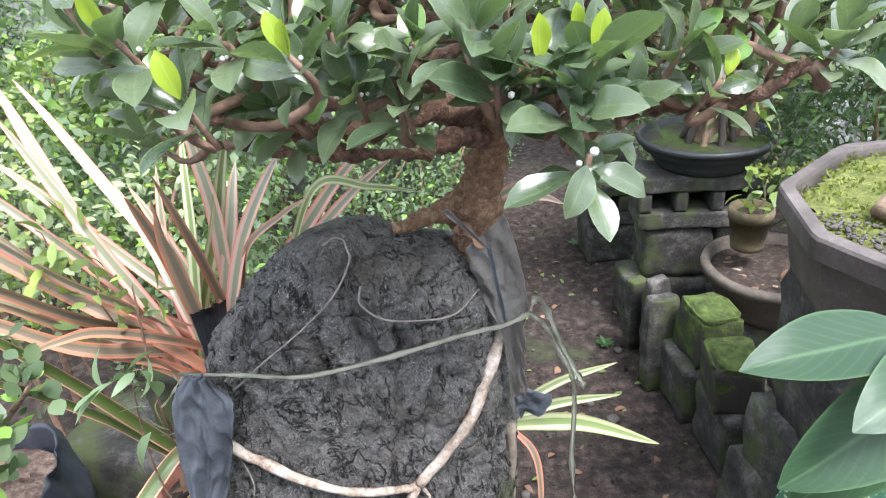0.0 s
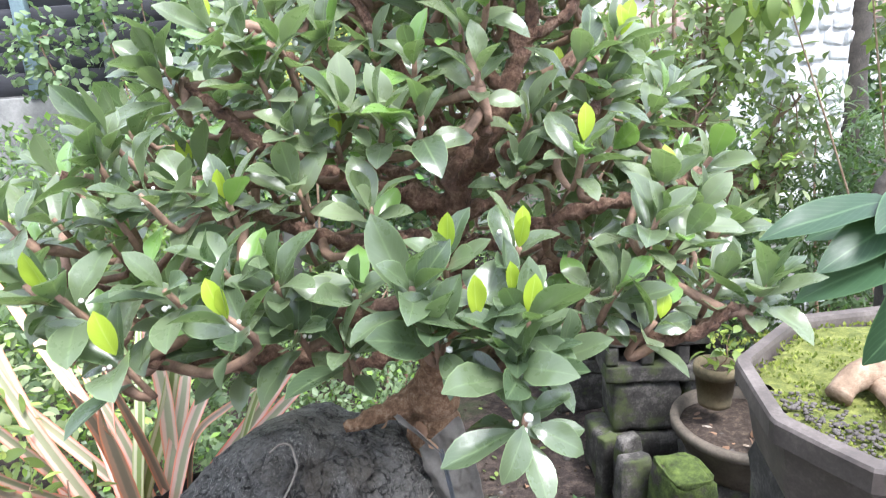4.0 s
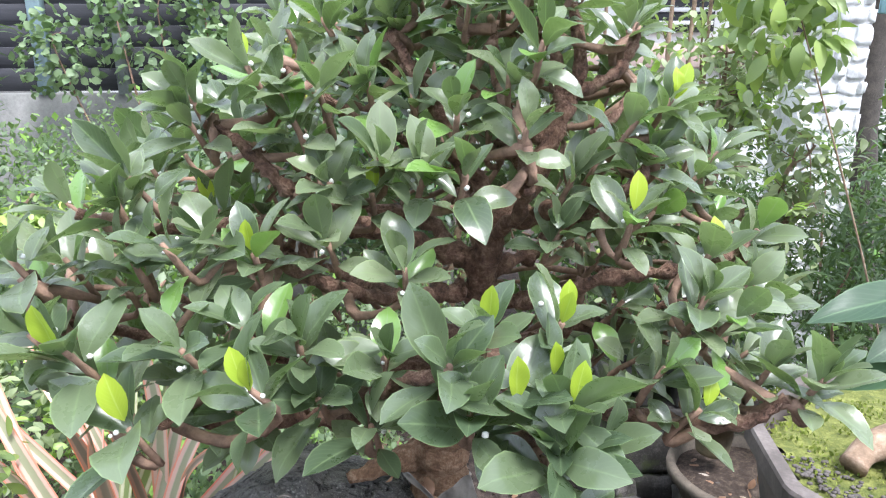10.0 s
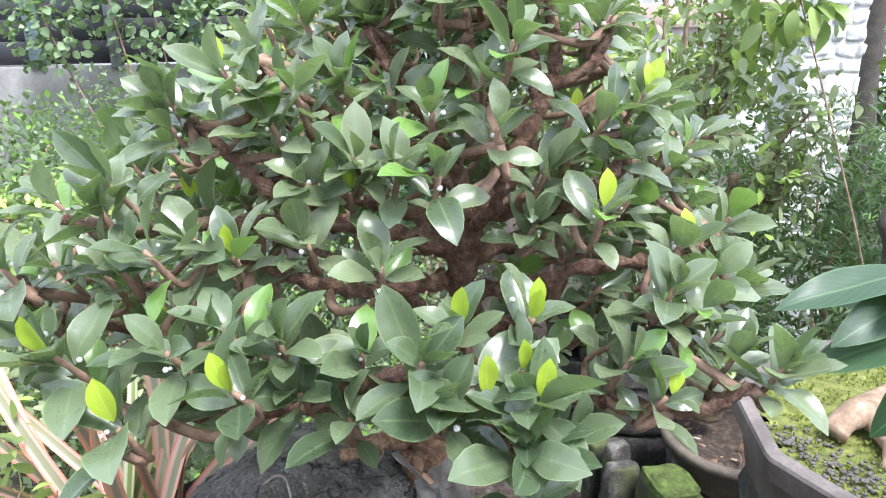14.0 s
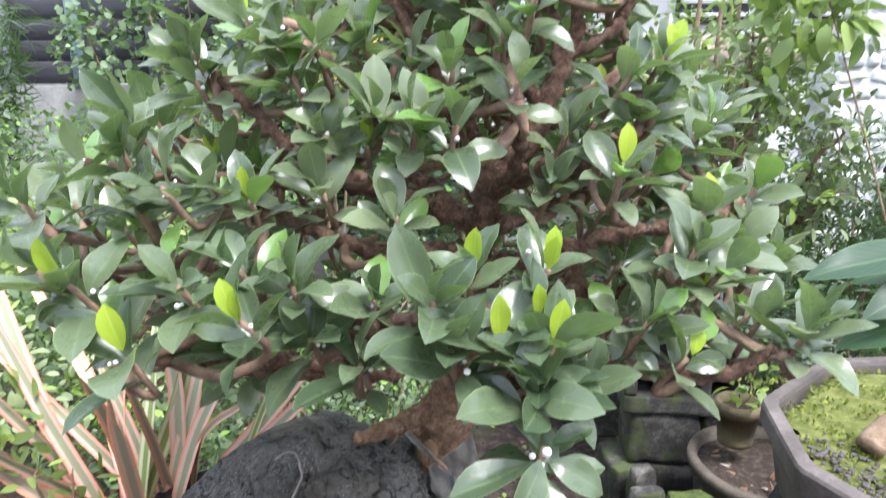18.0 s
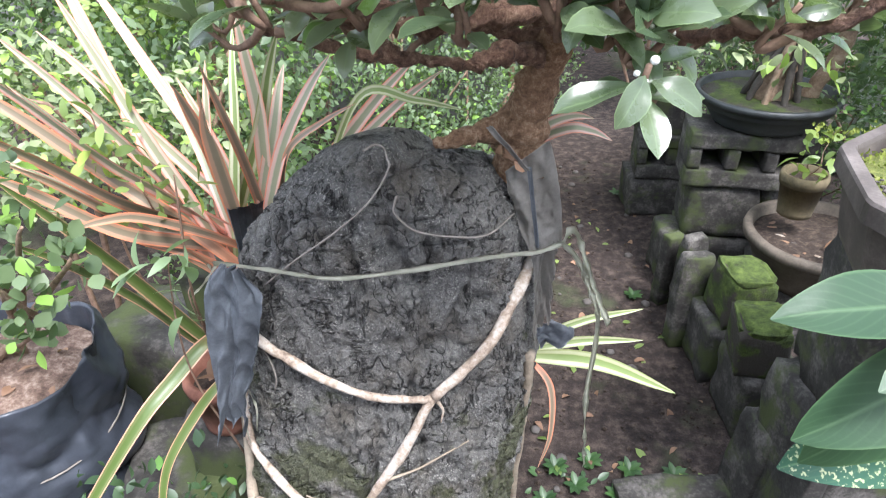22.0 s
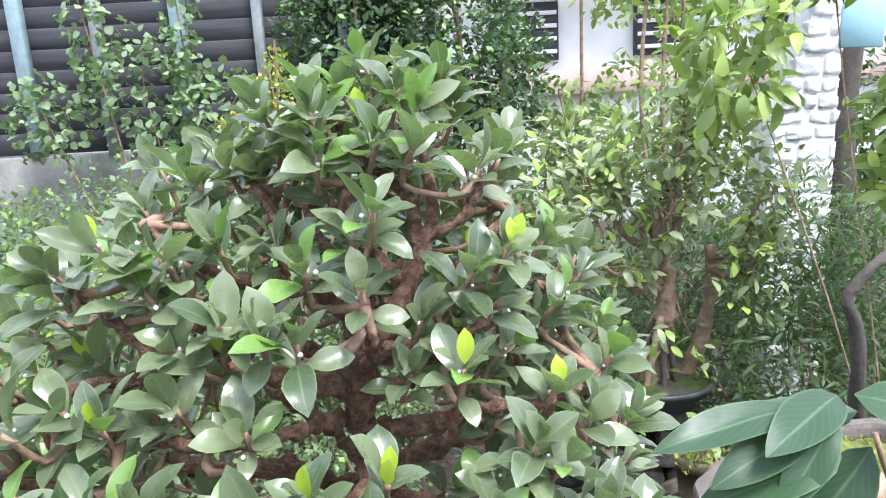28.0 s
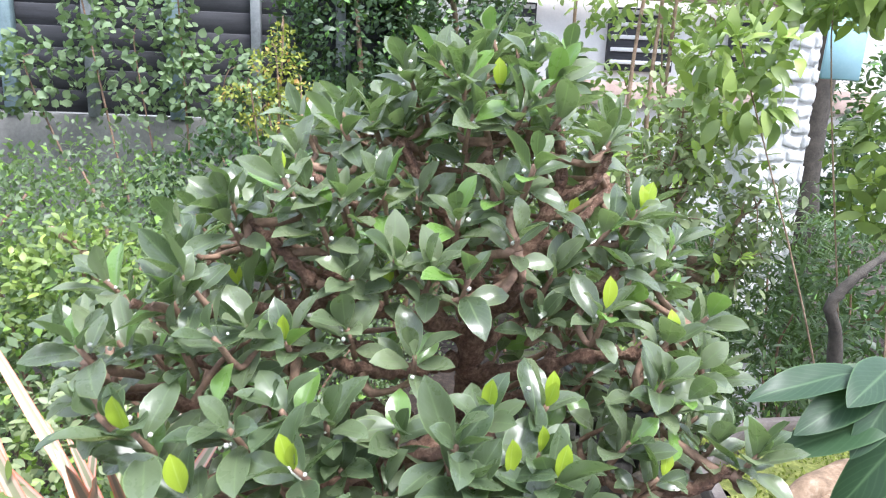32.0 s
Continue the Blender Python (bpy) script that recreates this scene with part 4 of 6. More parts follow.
def ribbon(points, width, seed=0.0, twist=1.0):
    bm = bmesh.new()
    line = smooth_line(points, 8)
    last = None
    for i, p in enumerate(line):
        d = (line[min(i + 1, len(line) - 1)] - line[max(i - 1, 0)]).normalized()
        side = d.cross(Vector((0, -1, 0.2))).normalized()
        a = twist * noise.noise((i * 0.21, seed, 0)) * 2.2
        side = (Matrix.Rotation(a, 3, d) @ side) * width * (0.7 + 0.5 * noise.noise((i * 0.4, seed, 5)))
        pair = (bm.verts.new(p - side / 2), bm.verts.new(p + d.cross(side) * 0.15), bm.verts.new(p + side / 2))
        if last:
            bm.faces.new((last[0], last[1], pair[1], pair[0]))
            bm.faces.new((last[1], last[2], pair[2], pair[1]))
        last = pair
    bmesh.ops.solidify(bm, geom=bm.faces[:], thickness=0.0006)
    return bm


BAND = thing("plastic_tape", (-0.3, 0.56, 0.98), "worn clear plastic tape tied round the boulder", "tape")
for name, pts, w in (
    ("band", [(-0.325, 0.56, 0.99), (-0.3, 0.535, 1.008)] + [rock_face(x, z, 0.012) for x, z in ((-0.247, 1.001), (-0.179, 1.0), (-0.107, 1.004), (-0.03, 1.002))] + [(0.008, 0.6, 0.992), (0.036, 0.615, 0.987), (0.066, 0.636, 0.987)], 0.008),
    ("loose_end", [(0.066, 0.636, 0.987), (0.074, 0.645, 0.999), (0.086, 0.65, 0.985), (0.102, 0.65, 0.936), (0.118, 0.65, 0.895), (0.135, 0.65, 0.859)], 0.013),
    ("loose_end", [(0.066, 0.636, 0.986), (0.084, 0.645, 0.962), (0.102, 0.645, 0.922), (0.118, 0.648, 0.877), (0.121, 0.65, 0.821), (0.118, 0.65, 0.739), (0.124, 0.65, 0.65), (0.129, 0.65, 0.59)], 0.01),
    ("knot", [(-0.33, 0.56, 0.99), (-0.318, 0.55, 0.975), (-0.3, 0.54, 0.955), (-0.285, 0.53, 0.935)], 0.004),
    ("knot", [(-0.32, 0.56, 0.99), (-0.335, 0.55, 0.97), (-0.35, 0.55, 0.955)], 0.004),
    ("string", [(-0.3, 0.525, 0.835), (-0.292, 0.52, 0.81), (-0.296, 0.515, 0.775)], 0.004),
    ("string", [(-0.305, 0.525, 0.835), (-0.308, 0.515, 0.8), (-0.305, 0.51, 0.755)], 0.0025),
):
    ob = part(name, ribbon(pts, w, w * 900, 0.12 if name == "band" else 1.0), TAPE, BAND)
    ob.matrix_parent_inverse = Matrix.Translation(-BAND.location)
for knots, label in (([(-0.149, 1.118), (-0.139, 1.121), (-0.129, 1.119), (-0.124, 1.111), (-0.122, 1.103), (-0.138, 1.08), (-0.173, 1.051), (-0.221, 1.014), (-0.262, 0.975)], "thin dry vine stem looped over the rock"),
                     ([(-0.112, 1.081), (-0.114, 1.074), (-0.113, 1.065), (-0.094, 1.046), (-0.06, 1.034), (-0.02, 1.026), (0.008, 1.03)], "thin dry vine stem curved across the rock"),
                     ([(-0.29, 0.89), (-0.275, 0.87), (-0.268, 0.845), (-0.272, 0.825)], "short dry tendril on the rock")):
    tagged(part("dry_vine", limb([rock_face(x, z, 0.009) for x, z in knots], 0.0014, 0.001, 6, 0.2, 1.0), WIRE), label, "vine")


# ---- sword-leaved plant ----
def sword(points, width, material, parent, fold=0.3, name="leaf", taper=0.8):
    face = 0.5 * math.sin(40 * points[-1][0] + 17 * points[-1][1])
    bm = bmesh.new()
    lay = bm.loops.layers.uv.new("leaf")
    line = smooth_line(points, 8)
    n = len(line) - 1
    last, coords = None, {}
    for i, p in enumerate(line):
        d = (line[min(i + 1, n)] - line[max(i - 1, 0)]).normalized()
        side = d.cross(Vector((face, -0.85, 0.55))).normalized()
        top = side.cross(d)
        s = i / n
        w = width * (0.55 + 0.45 * min(1, s * 3)) * max(0.02, (1 - s ** 3.0)) ** taper / 2
        row = []
        for j in range(5):
            c = j / 2 - 1
            v = bm.verts.new(p + side * c * w + top * abs(c) * w * fold)
            coords[v] = (j / 4, s)
            row.append(v)
        if last:
            for j in range(4):
                bm.faces.new((last[j], last[j + 1], row[j + 1], row[j]))
        last = row
    for f in bm.faces:
        for loop in f.loops:
            loop[lay].uv = coords[loop.vert]
    ob = part(name, bm, material, parent)
    ob.matrix_parent_inverse = Matrix.Translation(-parent.location)
    return ob


DRA = thing("sword_plant", (-0.44, 0.8, 0.78), "sword-leaved plant with cream, green and pink striped leaves", "plant")
HEART = Vector((-0.405, 0.81, 0.85))
for tip, mid, w, mat in (
    ((-0.585, 0.8, 1.235), None, 0.02, PINK_STRIPE), ((-0.66, 0.92, 1.275), None, 0.024, PINK_STRIPE), ((-0.68, 1.0, 1.245), None, 0.018, PINK_STRIPE), ((-0.375, 0.86, 1.2), None, 0.026, PINK_STRIPE),
    ((-0.318, 0.86, 1.175), None, 0.021, CREAM_STRIPE), ((-0.235, 0.81, 1.155), None, 0.026, PINK_STRIPE), ((-0.12, 0.85, 1.15), None, 0.025, PINK_STRIPE), ((-0.085, 0.78, 1.145), None, 0.019, PINK_STRIPE),
    ((-0.055, 0.76, 1.1), (-0.2, 0.8, 1.1), 0.014, CREAM_STRIPE), ((-0.2, 0.78, 1.1), (-0.3, 0.78, 1.03), 0.012, RUSSET_STRIPE), ((-0.38, 0.74, 1.16), None, 0.021, RUSSET_STRIPE), ((-0.352, 0.67, 1.155), (-0.385, 0.74, 1.06), 0.03, RUSSET_STRIPE),
    ((-0.41, 0.72, 1.14), (-0.4, 0.76, 1.03), 0.02, RUSSET_STRIPE), ((-0.63, 0.62, 1.075), (-0.52, 0.71, 0.985), 0.025, RUSSET_STRIPE), ((-0.64, 0.66, 1.15), (-0.53, 0.73, 1.03), 0.022, PINK_STRIPE),
    ((-0.7, 0.7, 1.12), (-0.55, 0.75, 1.0), 0.022, RUSSET_STRIPE),     ((-0.66, 0.62, 1.03), (-0.52, 0.7, 0.94), 0.02, RUSSET_STRIPE),
    ((-0.72, 0.84, 1.17), (-0.57, 0.82, 1.03), 0.02, PINK_STRIPE), ((-0.7, 0.9, 1.16), None, 0.018, PINK_STRIPE), ((-0.45, 0.9, 1.12), None, 0.018, PINK_STRIPE), ((-0.49, 0.88, 1.1), None, 0.017, PINK_STRIPE),
    ((-0.42, 0.95, 1.16), None, 0.02, CREAM_STRIPE), ((-0.35, 0.95, 1.1), None, 0.02, PINK_STRIPE), ((-0.64, 0.68, 1.0), (-0.53, 0.73, 0.94), 0.018, RUSSET_STRIPE), ((-0.6, 0.68, 0.93), (-0.52, 0.72, 0.92), 0.015, RUSSET_STRIPE),
    ((0.144, 0.86, 1.023), (0.08, 0.86, 1.04), 0.017, PINK_STRIPE), ((0.116, 0.86, 1.055), (0.06, 0.87, 1.045), 0.016, PINK_STRIPE), ((-0.52, 0.6, 1.0), (-0.48, 0.69, 0.97), 0.014, RUSSET_STRIPE),
    ((-0.68, 0.78, 1.07), (-0.55, 0.79, 0.97), 0.018, PINK_STRIPE), ((-0.68, 0.73, 0.98), (-0.54, 0.76, 0.92), 0.017, PINK_STRIPE), ((-0.55, 0.95, 1.08), None, 0.016, PINK_STRIPE),
):
    t_ = Vector(tip) + Vector((0, 0, 0.05 if tip[0] < -0.59 and tip[2] < 1.16 else 0))
    start = HEART + Vector((0.045 * math.sin(tip[0] * 40 + tip[2] * 9), 0.04 * math.cos(tip[1] * 50), -0.04 + 0.07 * math.sin(tip[2] * 70) * math.sin(tip[0] * 31)))
    if tip[0] > 0:
        start = Vector((-0.02, 0.93, 0.95))
    m_ = Vector(mid) if mid else start.lerp(t_, 0.55) + Vector((0.012 * math.sin(60 * tip[1]), 0, 0.02))
    sword([start, start.lerp(m_, 0.5) + Vector((0, 0, 0.008)), m_, m_.lerp(t_, 0.55) + Vector((0, 0, 0.006)), t_], w * 1.08, mat, DRA)
for tip, start, mid, w in (((0.3, 0.83, 0.575), (0.03, 0.8, 0.67), (0.16, 0.82, 0.645), 0.03), ((0.235, 0.85, 0.672), (0.03, 0.82, 0.66), (0.13, 0.84, 0.672), 0.018), ((0.24, 0.9, 0.7), (0.04, 0.84, 0.66), (0.14, 0.88, 0.685), 0.016)):
    sword([start, mid, tip], w, CREAM_STRIPE, DRA)
sword([(-0.4, 0.68, 0.75), (-0.431, 0.675, 0.785), (-0.485, 0.64, 0.909), (-0.524, 0.6, 1.012), (-0.56, 0.57, 1.085)], 0.023, GREEN_STRIPE, DRA)
sword([(-0.41, 0.69, 0.74), (-0.448, 0.68, 0.775), (-0.484, 0.64, 0.872), (-0.533, 0.6, 0.954), (-0.57, 0.57, 1.0)], 0.021, GREEN_STRIPE, DRA)
sword([(-0.38, 0.66, 0.8), (-0.392, 0.62, 0.824), (-0.424, 0.57, 0.798), (-0.456, 0.52, 0.765), (-0.535, 0.45, 0.646), (-0.585, 0.42, 0.56)], 0.021, GREEN_STRIPE, DRA)
sword([(-0.365, 0.64, 0.76), (-0.377, 0.6, 0.77), (-0.412, 0.57, 0.73), (-0.445, 0.53, 0.673), (-0.456, 0.5, 0.6), (-0.455, 0.49, 0.55)], 0.015, GREEN_STRIPE, DRA)
sword([(0.04, 0.74, 0.72), (0.075, 0.72, 0.68), (0.08, 0.7, 0.6), (0.065, 0.69, 0.53)], 0.012, RUSSET_STRIPE, DRA)


# ---- pots ----
def lathe(profile, sides=40, rough=0.0, seed=0.0):
    bm = bmesh.new()
    rings = []
    for r, z in profile:
        rings.append([bm.verts.new((r * math.cos(2 * math.pi * k / sides) * (1 + rough * noise.noise((math.cos(2 * math.pi * k / sides) * 2, math.sin(2 * math.pi * k / sides) * 2, z * 9 + seed))),
                                    r * math.sin(2 * math.pi * k / sides) * (1 + rough * noise.noise((math.cos(2 * math.pi * k / sides) * 2, math.sin(2 * math.pi * k / sides) * 2, z * 9 + seed))), z)) for k in range(sides)])
    for a, b in zip(rings, rings[1:]):
        for k in range(sides):
            bm.faces.new((a[k], a[(k + 1) % sides], b[(k + 1) % sides], b[k]))
    bm.faces.new(rings[0][::-1])
    return bm


def soil_disc(radius, z, bump=0.012, seed=0.0):
    bm = bmesh.new()
    rows = [[bm.verts.new((0, 0, z + bump))]]
    for i in range(1, 9):
        r = radius * i / 8
        rows.append([bm.verts.new((r * math.cos(k * 0.2618), r * math.sin(k * 0.2618), z + bump * (1 - (i / 8) ** 2) + 0.008 * noise.noise((r * 30, k, seed)))) for k in range(24)])
    for k in range(24):
        bm.faces.new((rows[0][0], rows[1][k], rows[1][(k + 1) % 24]))
    for a, b in zip(rows[1:], rows[2:]):
        for k in range(24):
            bm.faces.new((a[k], b[k], b[(k + 1) % 24], a[(k + 1) % 24]))
    return bm


def round_pot(name, at, r, h, wall, material, label, soil=POT_SOIL, rim=0.012, foot=0.75):
    pot = thing(name, at, label, "plant pot")
    part("wall", lathe([(r * foot, 0), (r * foot * 1.03, h * 0.1), (r * 0.96, h * 0.8), (r * 0.97, h - rim), (r, h - rim), (r + 0.003, h - rim * 0.4), (r, h), (r - wall, h), (r - wall * 1.3, h * 0.6), (r * foot * 0.8, h * 0.2)], 44, 0.01), material, pot)
    part("soil", soil_disc(r - wall, h * 0.78), soil, pot)
    return pot


round_pot("clay_bowl", (0.945, 1.75, 0.225), 0.215, 0.155, 0.022, BOWL, "wide weathered brown clay bowl with soil, on mossy blocks", rim=0.03, foot=0.7)
round_pot("flower_pot", (0.865, 1.79, 0.42), 0.064, 0.135, 0.008, OLIVE_POT, "small olive clay flower pot standing in a bowl", rim=0.035, foot=0.75)
round_pot("round_tub", (0.83, 2.12, 0.59), 0.22, 0.1, 0.012, BLACK_POT, "low black round tub on a hollow block", MOSSY, rim=0.02, foot=0.7)
round_pot("clay_pot", (-0.415, 0.665, 0.63), 0.052, 0.1, 0.009, CLAY, "terracotta pot with dry leaves beside the boulder", rim=0.025)


def tray_pot():
    """Angular bonsai tray of grey-brown clay with a broad rim, full of bright moss."""
    plan = [(0.497, 0.835), (0.538, 1.035), (0.73, 1.2), (0.98, 1.22), (1.12, 1.05), (1.08, 0.82), (0.88, 0.66), (0.56, 0.7)]
    c = Vector((sum(p[0] for p in plan) / 8, sum(p[1] for p in plan) / 8, 0))
    pot = thing("bonsai_tray", (c.x, c.y, 0.79), "angular grey-brown clay bonsai tray with bright moss", "plant pot")
    bm = bmesh.new()
    rings = []
    for scale, z in ((0.84, 0.0), (0.87, 0.02), (0.93, 0.11), (0.935, 0.118), (1.0, 0.128), (1.0, 0.158), (0.99, 0.163), (0.915, 0.163), (0.905, 0.155), (0.89, 0.12)):
        ring = []
        for (x0, y0), (x1, y1) in zip(plan, plan[1:] + plan[:1]):
            for f in (0.04, 0.5, 0.96):
                x, y = x0 + (x1 - x0) * f, y0 + (y1 - y0) * f
                ring.append(bm.verts.new(((x - c.x) * scale, (y - c.y) * scale, z + 0.0015 * noise.noise((x * 40, y * 40, z * 30)))))
        rings.append(ring)
    n = len(rings[0])
    for a, b in zip(rings, rings[1:]):
        for k in range(n):
            bm.faces.new((a[k], a[(k + 1) % n], b[(k + 1) % n], b[k]))
    bm.faces.new(rings[0][::-1])
    wall = part("wall", bm, TRAY, pot)
    wall.data.shade_flat()
    bm = bmesh.new()
    g = {}
    for i in range(45):
        for j in range(45):
            x, y = -0.34 + i * 0.0155, -0.3 + j * 0.0136
            inside = all(((q[0] - p[0]) * (y - (p[1])) - (q[1] - p[1]) * (x - p[0])) <= 0 for p, q in [(((a[0] - c.x) * 0.9, (a[1] - c.y) * 0.9), ((b[0] - c.x) * 0.9, (b[1] - c.y) * 0.9)) for a, b in zip(plan, plan[1:] + plan[:1])])
            if inside:
                g[i, j] = bm.verts.new((x, y, 0.135 + 0.02 * math.exp(-(x * x + y * y) / 0.04) + 0.008 * noise.noise((x * 25, y * 25, 0)) + 0.004 * noise.noise((x * 90, y * 90, 0))))
    for (i, j), v in list(g.items()):
        if all(k in g for k in ((i + 1, j), (i + 1, j + 1), (i, j + 1))):
            bm.faces.new((v, g[i + 1, j], g[i + 1, j + 1], g[i, j + 1]))
    part("moss_bed", bm, MOSS, pot, "bright yellow-green moss")
    # grit along the near edge and tufts of moss
    grit = bmesh.new()
    for _ in range(260):
        f = rnd.random()
        x = np.interp(f, [0, 1], [plan[0][0], plan[7][0]]) + rnd.uniform(0.035, 0.11)
        y = np.interp(f, [0, 1], [plan[0][1], plan[7][1]]) + rnd.uniform(-0.02, 0.12)
        bmesh.ops.create_icosphere(grit, subdivisions=1, radius=rnd.uniform(0.002, 0.0055), matrix=Matrix.Translation((x - c.x, y - c.y, 0.147)) @ Matrix.Diagonal((1, 0.8, 0.6, 1)))
    part("grit", grit, PEBBLE, pot)["kind"] = "stuff"
    n = 5200
    px, py = rnd.uniform(-0.3, 0.28, n), rnd.uniform(-0.25, 0.25, n)
    ok = (px * 0.55 - py < 0.28) & (px > -0.25)
    clump = np.array([noise.noise((x * 18, y * 18, 3)) for x, y in zip(px, py)]) > -0.12
    px, py = px[ok & clump], py[ok & clump]
    n = len(px)
    pz = np.array([0.137 + 0.02 * math.exp(-(x * x + y * y) / 0.04) + 0.008 * noise.noise((x * 25, y * 25, 0)) for x, y in zip(px, py)])
    foliage("moss_fuzz", TINY, leafy("moss_blade", (0.085, 0.115, 0.02), (0.27, 0.3, 0.065), rough=0.8, thin=0.2, sheen=0.2), np.stack([px + c.x, py + c.y, pz + 0.79], 1), unit(n) * 0.7 + np.array([0, 0, 0.8]), unit(n), rnd.uniform(0.005, 0.011, n), pot, kind="stuff")
    # pale exposed root in the moss
    ob = part("exposed_root", limb([(-0.17, -0.05, 0.16), (-0.13, -0.03, 0.178), (-0.06, -0.01, 0.185), (0.03, 0.0, 0.2), (0.08, 0.01, 0.22)], 0.018, 0.03, 12, 0.5, 4), GREY_BARK, pot, "pale grey exposed root")
    part("exposed_root", limb([(-0.1, -0.02, 0.17), (-0.11, -0.09, 0.165), (-0.14, -0.13, 0.15)], 0.016, 0.008, 10, 0.5, 9), GREY_BARK, pot)
    return ob


tray_pot()


def poly_bag():
    bag = thing("grow_bag", (-0.76, 0.66, 0.38), "black polythene grow bag full of dry reddish soil", "grow bag")
    sides, rings = 110, []
    bm = bmesh.new()
    for i in range(61):
        v = i / 60
        z = 0.36 * v
        ring = []
        for k in range(sides):
            a = 2 * math.pi * k / sides
            r = 0.135 + 0.012 * math.sin(v * 3) + 0.02 * (abs(math.sin(z * 22 + 1.2 * math.sin(a + 1) + 1.6 * noise.noise((math.cos(a) * 1.5, math.sin(a) * 1.5, z * 6)))) - 0.5) + 0.006 * abs(noise.noise((math.cos(a) * 3 + z * 9, math.sin(a) * 3, z * 38))) + 0.012 * noise.noise((math.cos(a) * 2.2, math.sin(a) * 2.2, z * 14)) + 0.004 * noise.noise((math.cos(a) * 8, math.sin(a) * 8, z * 30))
            ring.append(bm.verts.new((r * math.cos(a), r * math.sin(a), z + 0.012 * noise.noise((math.cos(a) * 2, math.sin(a) * 2, 1)) * v)))
        rings.append(ring)
    rings.append([bm.verts.new(v.co * 0.97 + Vector((0, 0, 0.002))) for v in rings[-1]])
    rings.append([bm.verts.new(Vector((v.co.x * 0.95, v.co.y * 0.95, 0.29))) for v in rings[-2]])
    for a, b in zip(rings, rings[1:]):
        for k in range(sides):
            bm.faces.new((a[k], a[(k + 1) % sides], b[(k + 1) % sides], b[k]))
    bm.faces.new(rings[0][::-1])
    part("bag", bm, BAG, bag)
    part("soil", soil_disc(0.132, 0.315, 0.02, 3), DRY_SOIL, bag)
    for h in (0.1, 0.23):
        part("string", tube([(0.149 * math.cos(a), 0.149 * math.sin(a), h + 0.012 * math.sin(a * 2)) for a in np.linspace(-2.6, 0.6, 24)], [0.0016] * 24, 5), WIRE, bag)
    part("stand", lathe([(0.15, -0.38), (0.16, -0.2), (0.145, -0.01), (0.14, 0.0)], 20, 0.12), CONCRETE, bag, "mossy block under the bag")


poly_bag()


# ---- block piles along the path ----
def chipped(sx, sy, sz, cuts=7, worn=0.012, seed=0.0):
    """A worn rectangular block with its base at z = 0."""
    bm = bmesh.new()
    bmesh.ops.create_cube(bm, size=1)
    bmesh.ops.subdivide_edges(bm, edges=bm.edges[:], cuts=cuts, use_grid_fill=True)
    for v in bm.verts:
        p = v.co.copy()
        edge = sorted((abs(abs(c) - 0.5) for c in p))[1]
        q = Vector((p.x * sx, p.y * sy, (p.z + 0.5) * sz))
        k = max(0.0, 1 - edge * 7)
        pull = Vector((-p.x, -p.y, -p.z)) * k * worn * (1.0 + 1.6 * noise.noise(q * 17 + Vector((seed, 0, 0))))
        v.co = q + pull + noise.noise_vector(q * 26 + Vector((seed, 3, 0))) * worn * 0.35
    return bm


for k, (r, a) in enumerate([(0.09 + 0.085 * rnd.random(), rnd.uniform(2.2, 5.6)) for _ in range(16)]):
    chip = chipped(rnd.uniform(0.012, 0.034), rnd.uniform(0.01, 0.02), rnd.uniform(0.003, 0.008), 2, 0.004, k)
    ob = tagged(part("bark_chip", chip, (DRY_LEAF, ROOT, TWIG, PEBBLE)[k % 4]), "small dry chip on the soil of a clay bowl", "chip", "chips in the bowl")
    ob.matrix_basis = pose(0.945 + r * math.cos(a), 1.75 + r * math.sin(a), 0.225 + 0.155 * 0.78 + 0.003, rnd.uniform(-12, 12), rnd.uniform(-12, 12), rnd.uniform(0, 180))


def block(name, at, size, turn=0, tilt=(0, 0), material=None, label="", seed=0.0, worn=0.012, group="blocks along the path"):
    ob = tagged(part(name, chipped(*size, seed=seed, worn=worn), material or CONCRETE), label, "concrete block", group)
    ob.matrix_basis = pose(*at, tilt[0], tilt[1], turn)
    if material is MOSSY:
        cap = part("moss_cap", chipped(size[0] * 0.95, size[1] * 0.95, 0.024, 9, 0.02, seed + 3), BLOCK_MOSS, ob, "thick bright green moss")
        cap.matrix_basis = pose(0, 0, size[2] - 0.014)
    return ob


def hollow_block(at, turn, tilt=0.0, label=""):
    """A hollow block laid on its side: face and back with three through holes."""
    ob = thing("hollow_block", at, label, "concrete block", "blocks along the path")
    ob.matrix_basis = pose(*at, 0, tilt, turn)
    L, D, H = 0.4, 0.2, 0.19
    t, w = 0.044, 0.0747
    for zz, hh in ((0, 0.065), (H - 0.055, 0.055)):
        s = part("face_shell", chipped(L, D, hh, 8, 0.007, at[0] + zz), CONCRETE, ob)
        s.matrix_basis = pose(L / 2, D / 2, zz)
    for k in range(4):
        s = part("web", chipped(t, D - 0.006, H - 0.12 + 0.004, 5, 0.005, k + at[1]), CONCRETE, ob)
        s.matrix_basis = pose(t / 2 + k * (w + t), D / 2, 0.063)
    s = part("back_shell", chipped(L - 0.01, 0.03, H - 0.12, 3, 0.004, 8), CONCRETE, ob)
    s.matrix_basis = pose(L / 2, D - 0.02, 0.064)
    return ob


hollow_block((0.585, 2.0, 0.397), -4, 1.0, "grey hollow concrete block laid on its side under a tub")
block("concrete_block", (0.735, 2.1, 0.2), (0.235, 0.2, 0.195), -3, label="dark weathered concrete block under a hollow block", seed=2)
block("concrete_block", (0.75, 2.1, 0.0), (0.24, 0.22, 0.2), 4, label="dark weathered concrete block on the soil", seed=3)
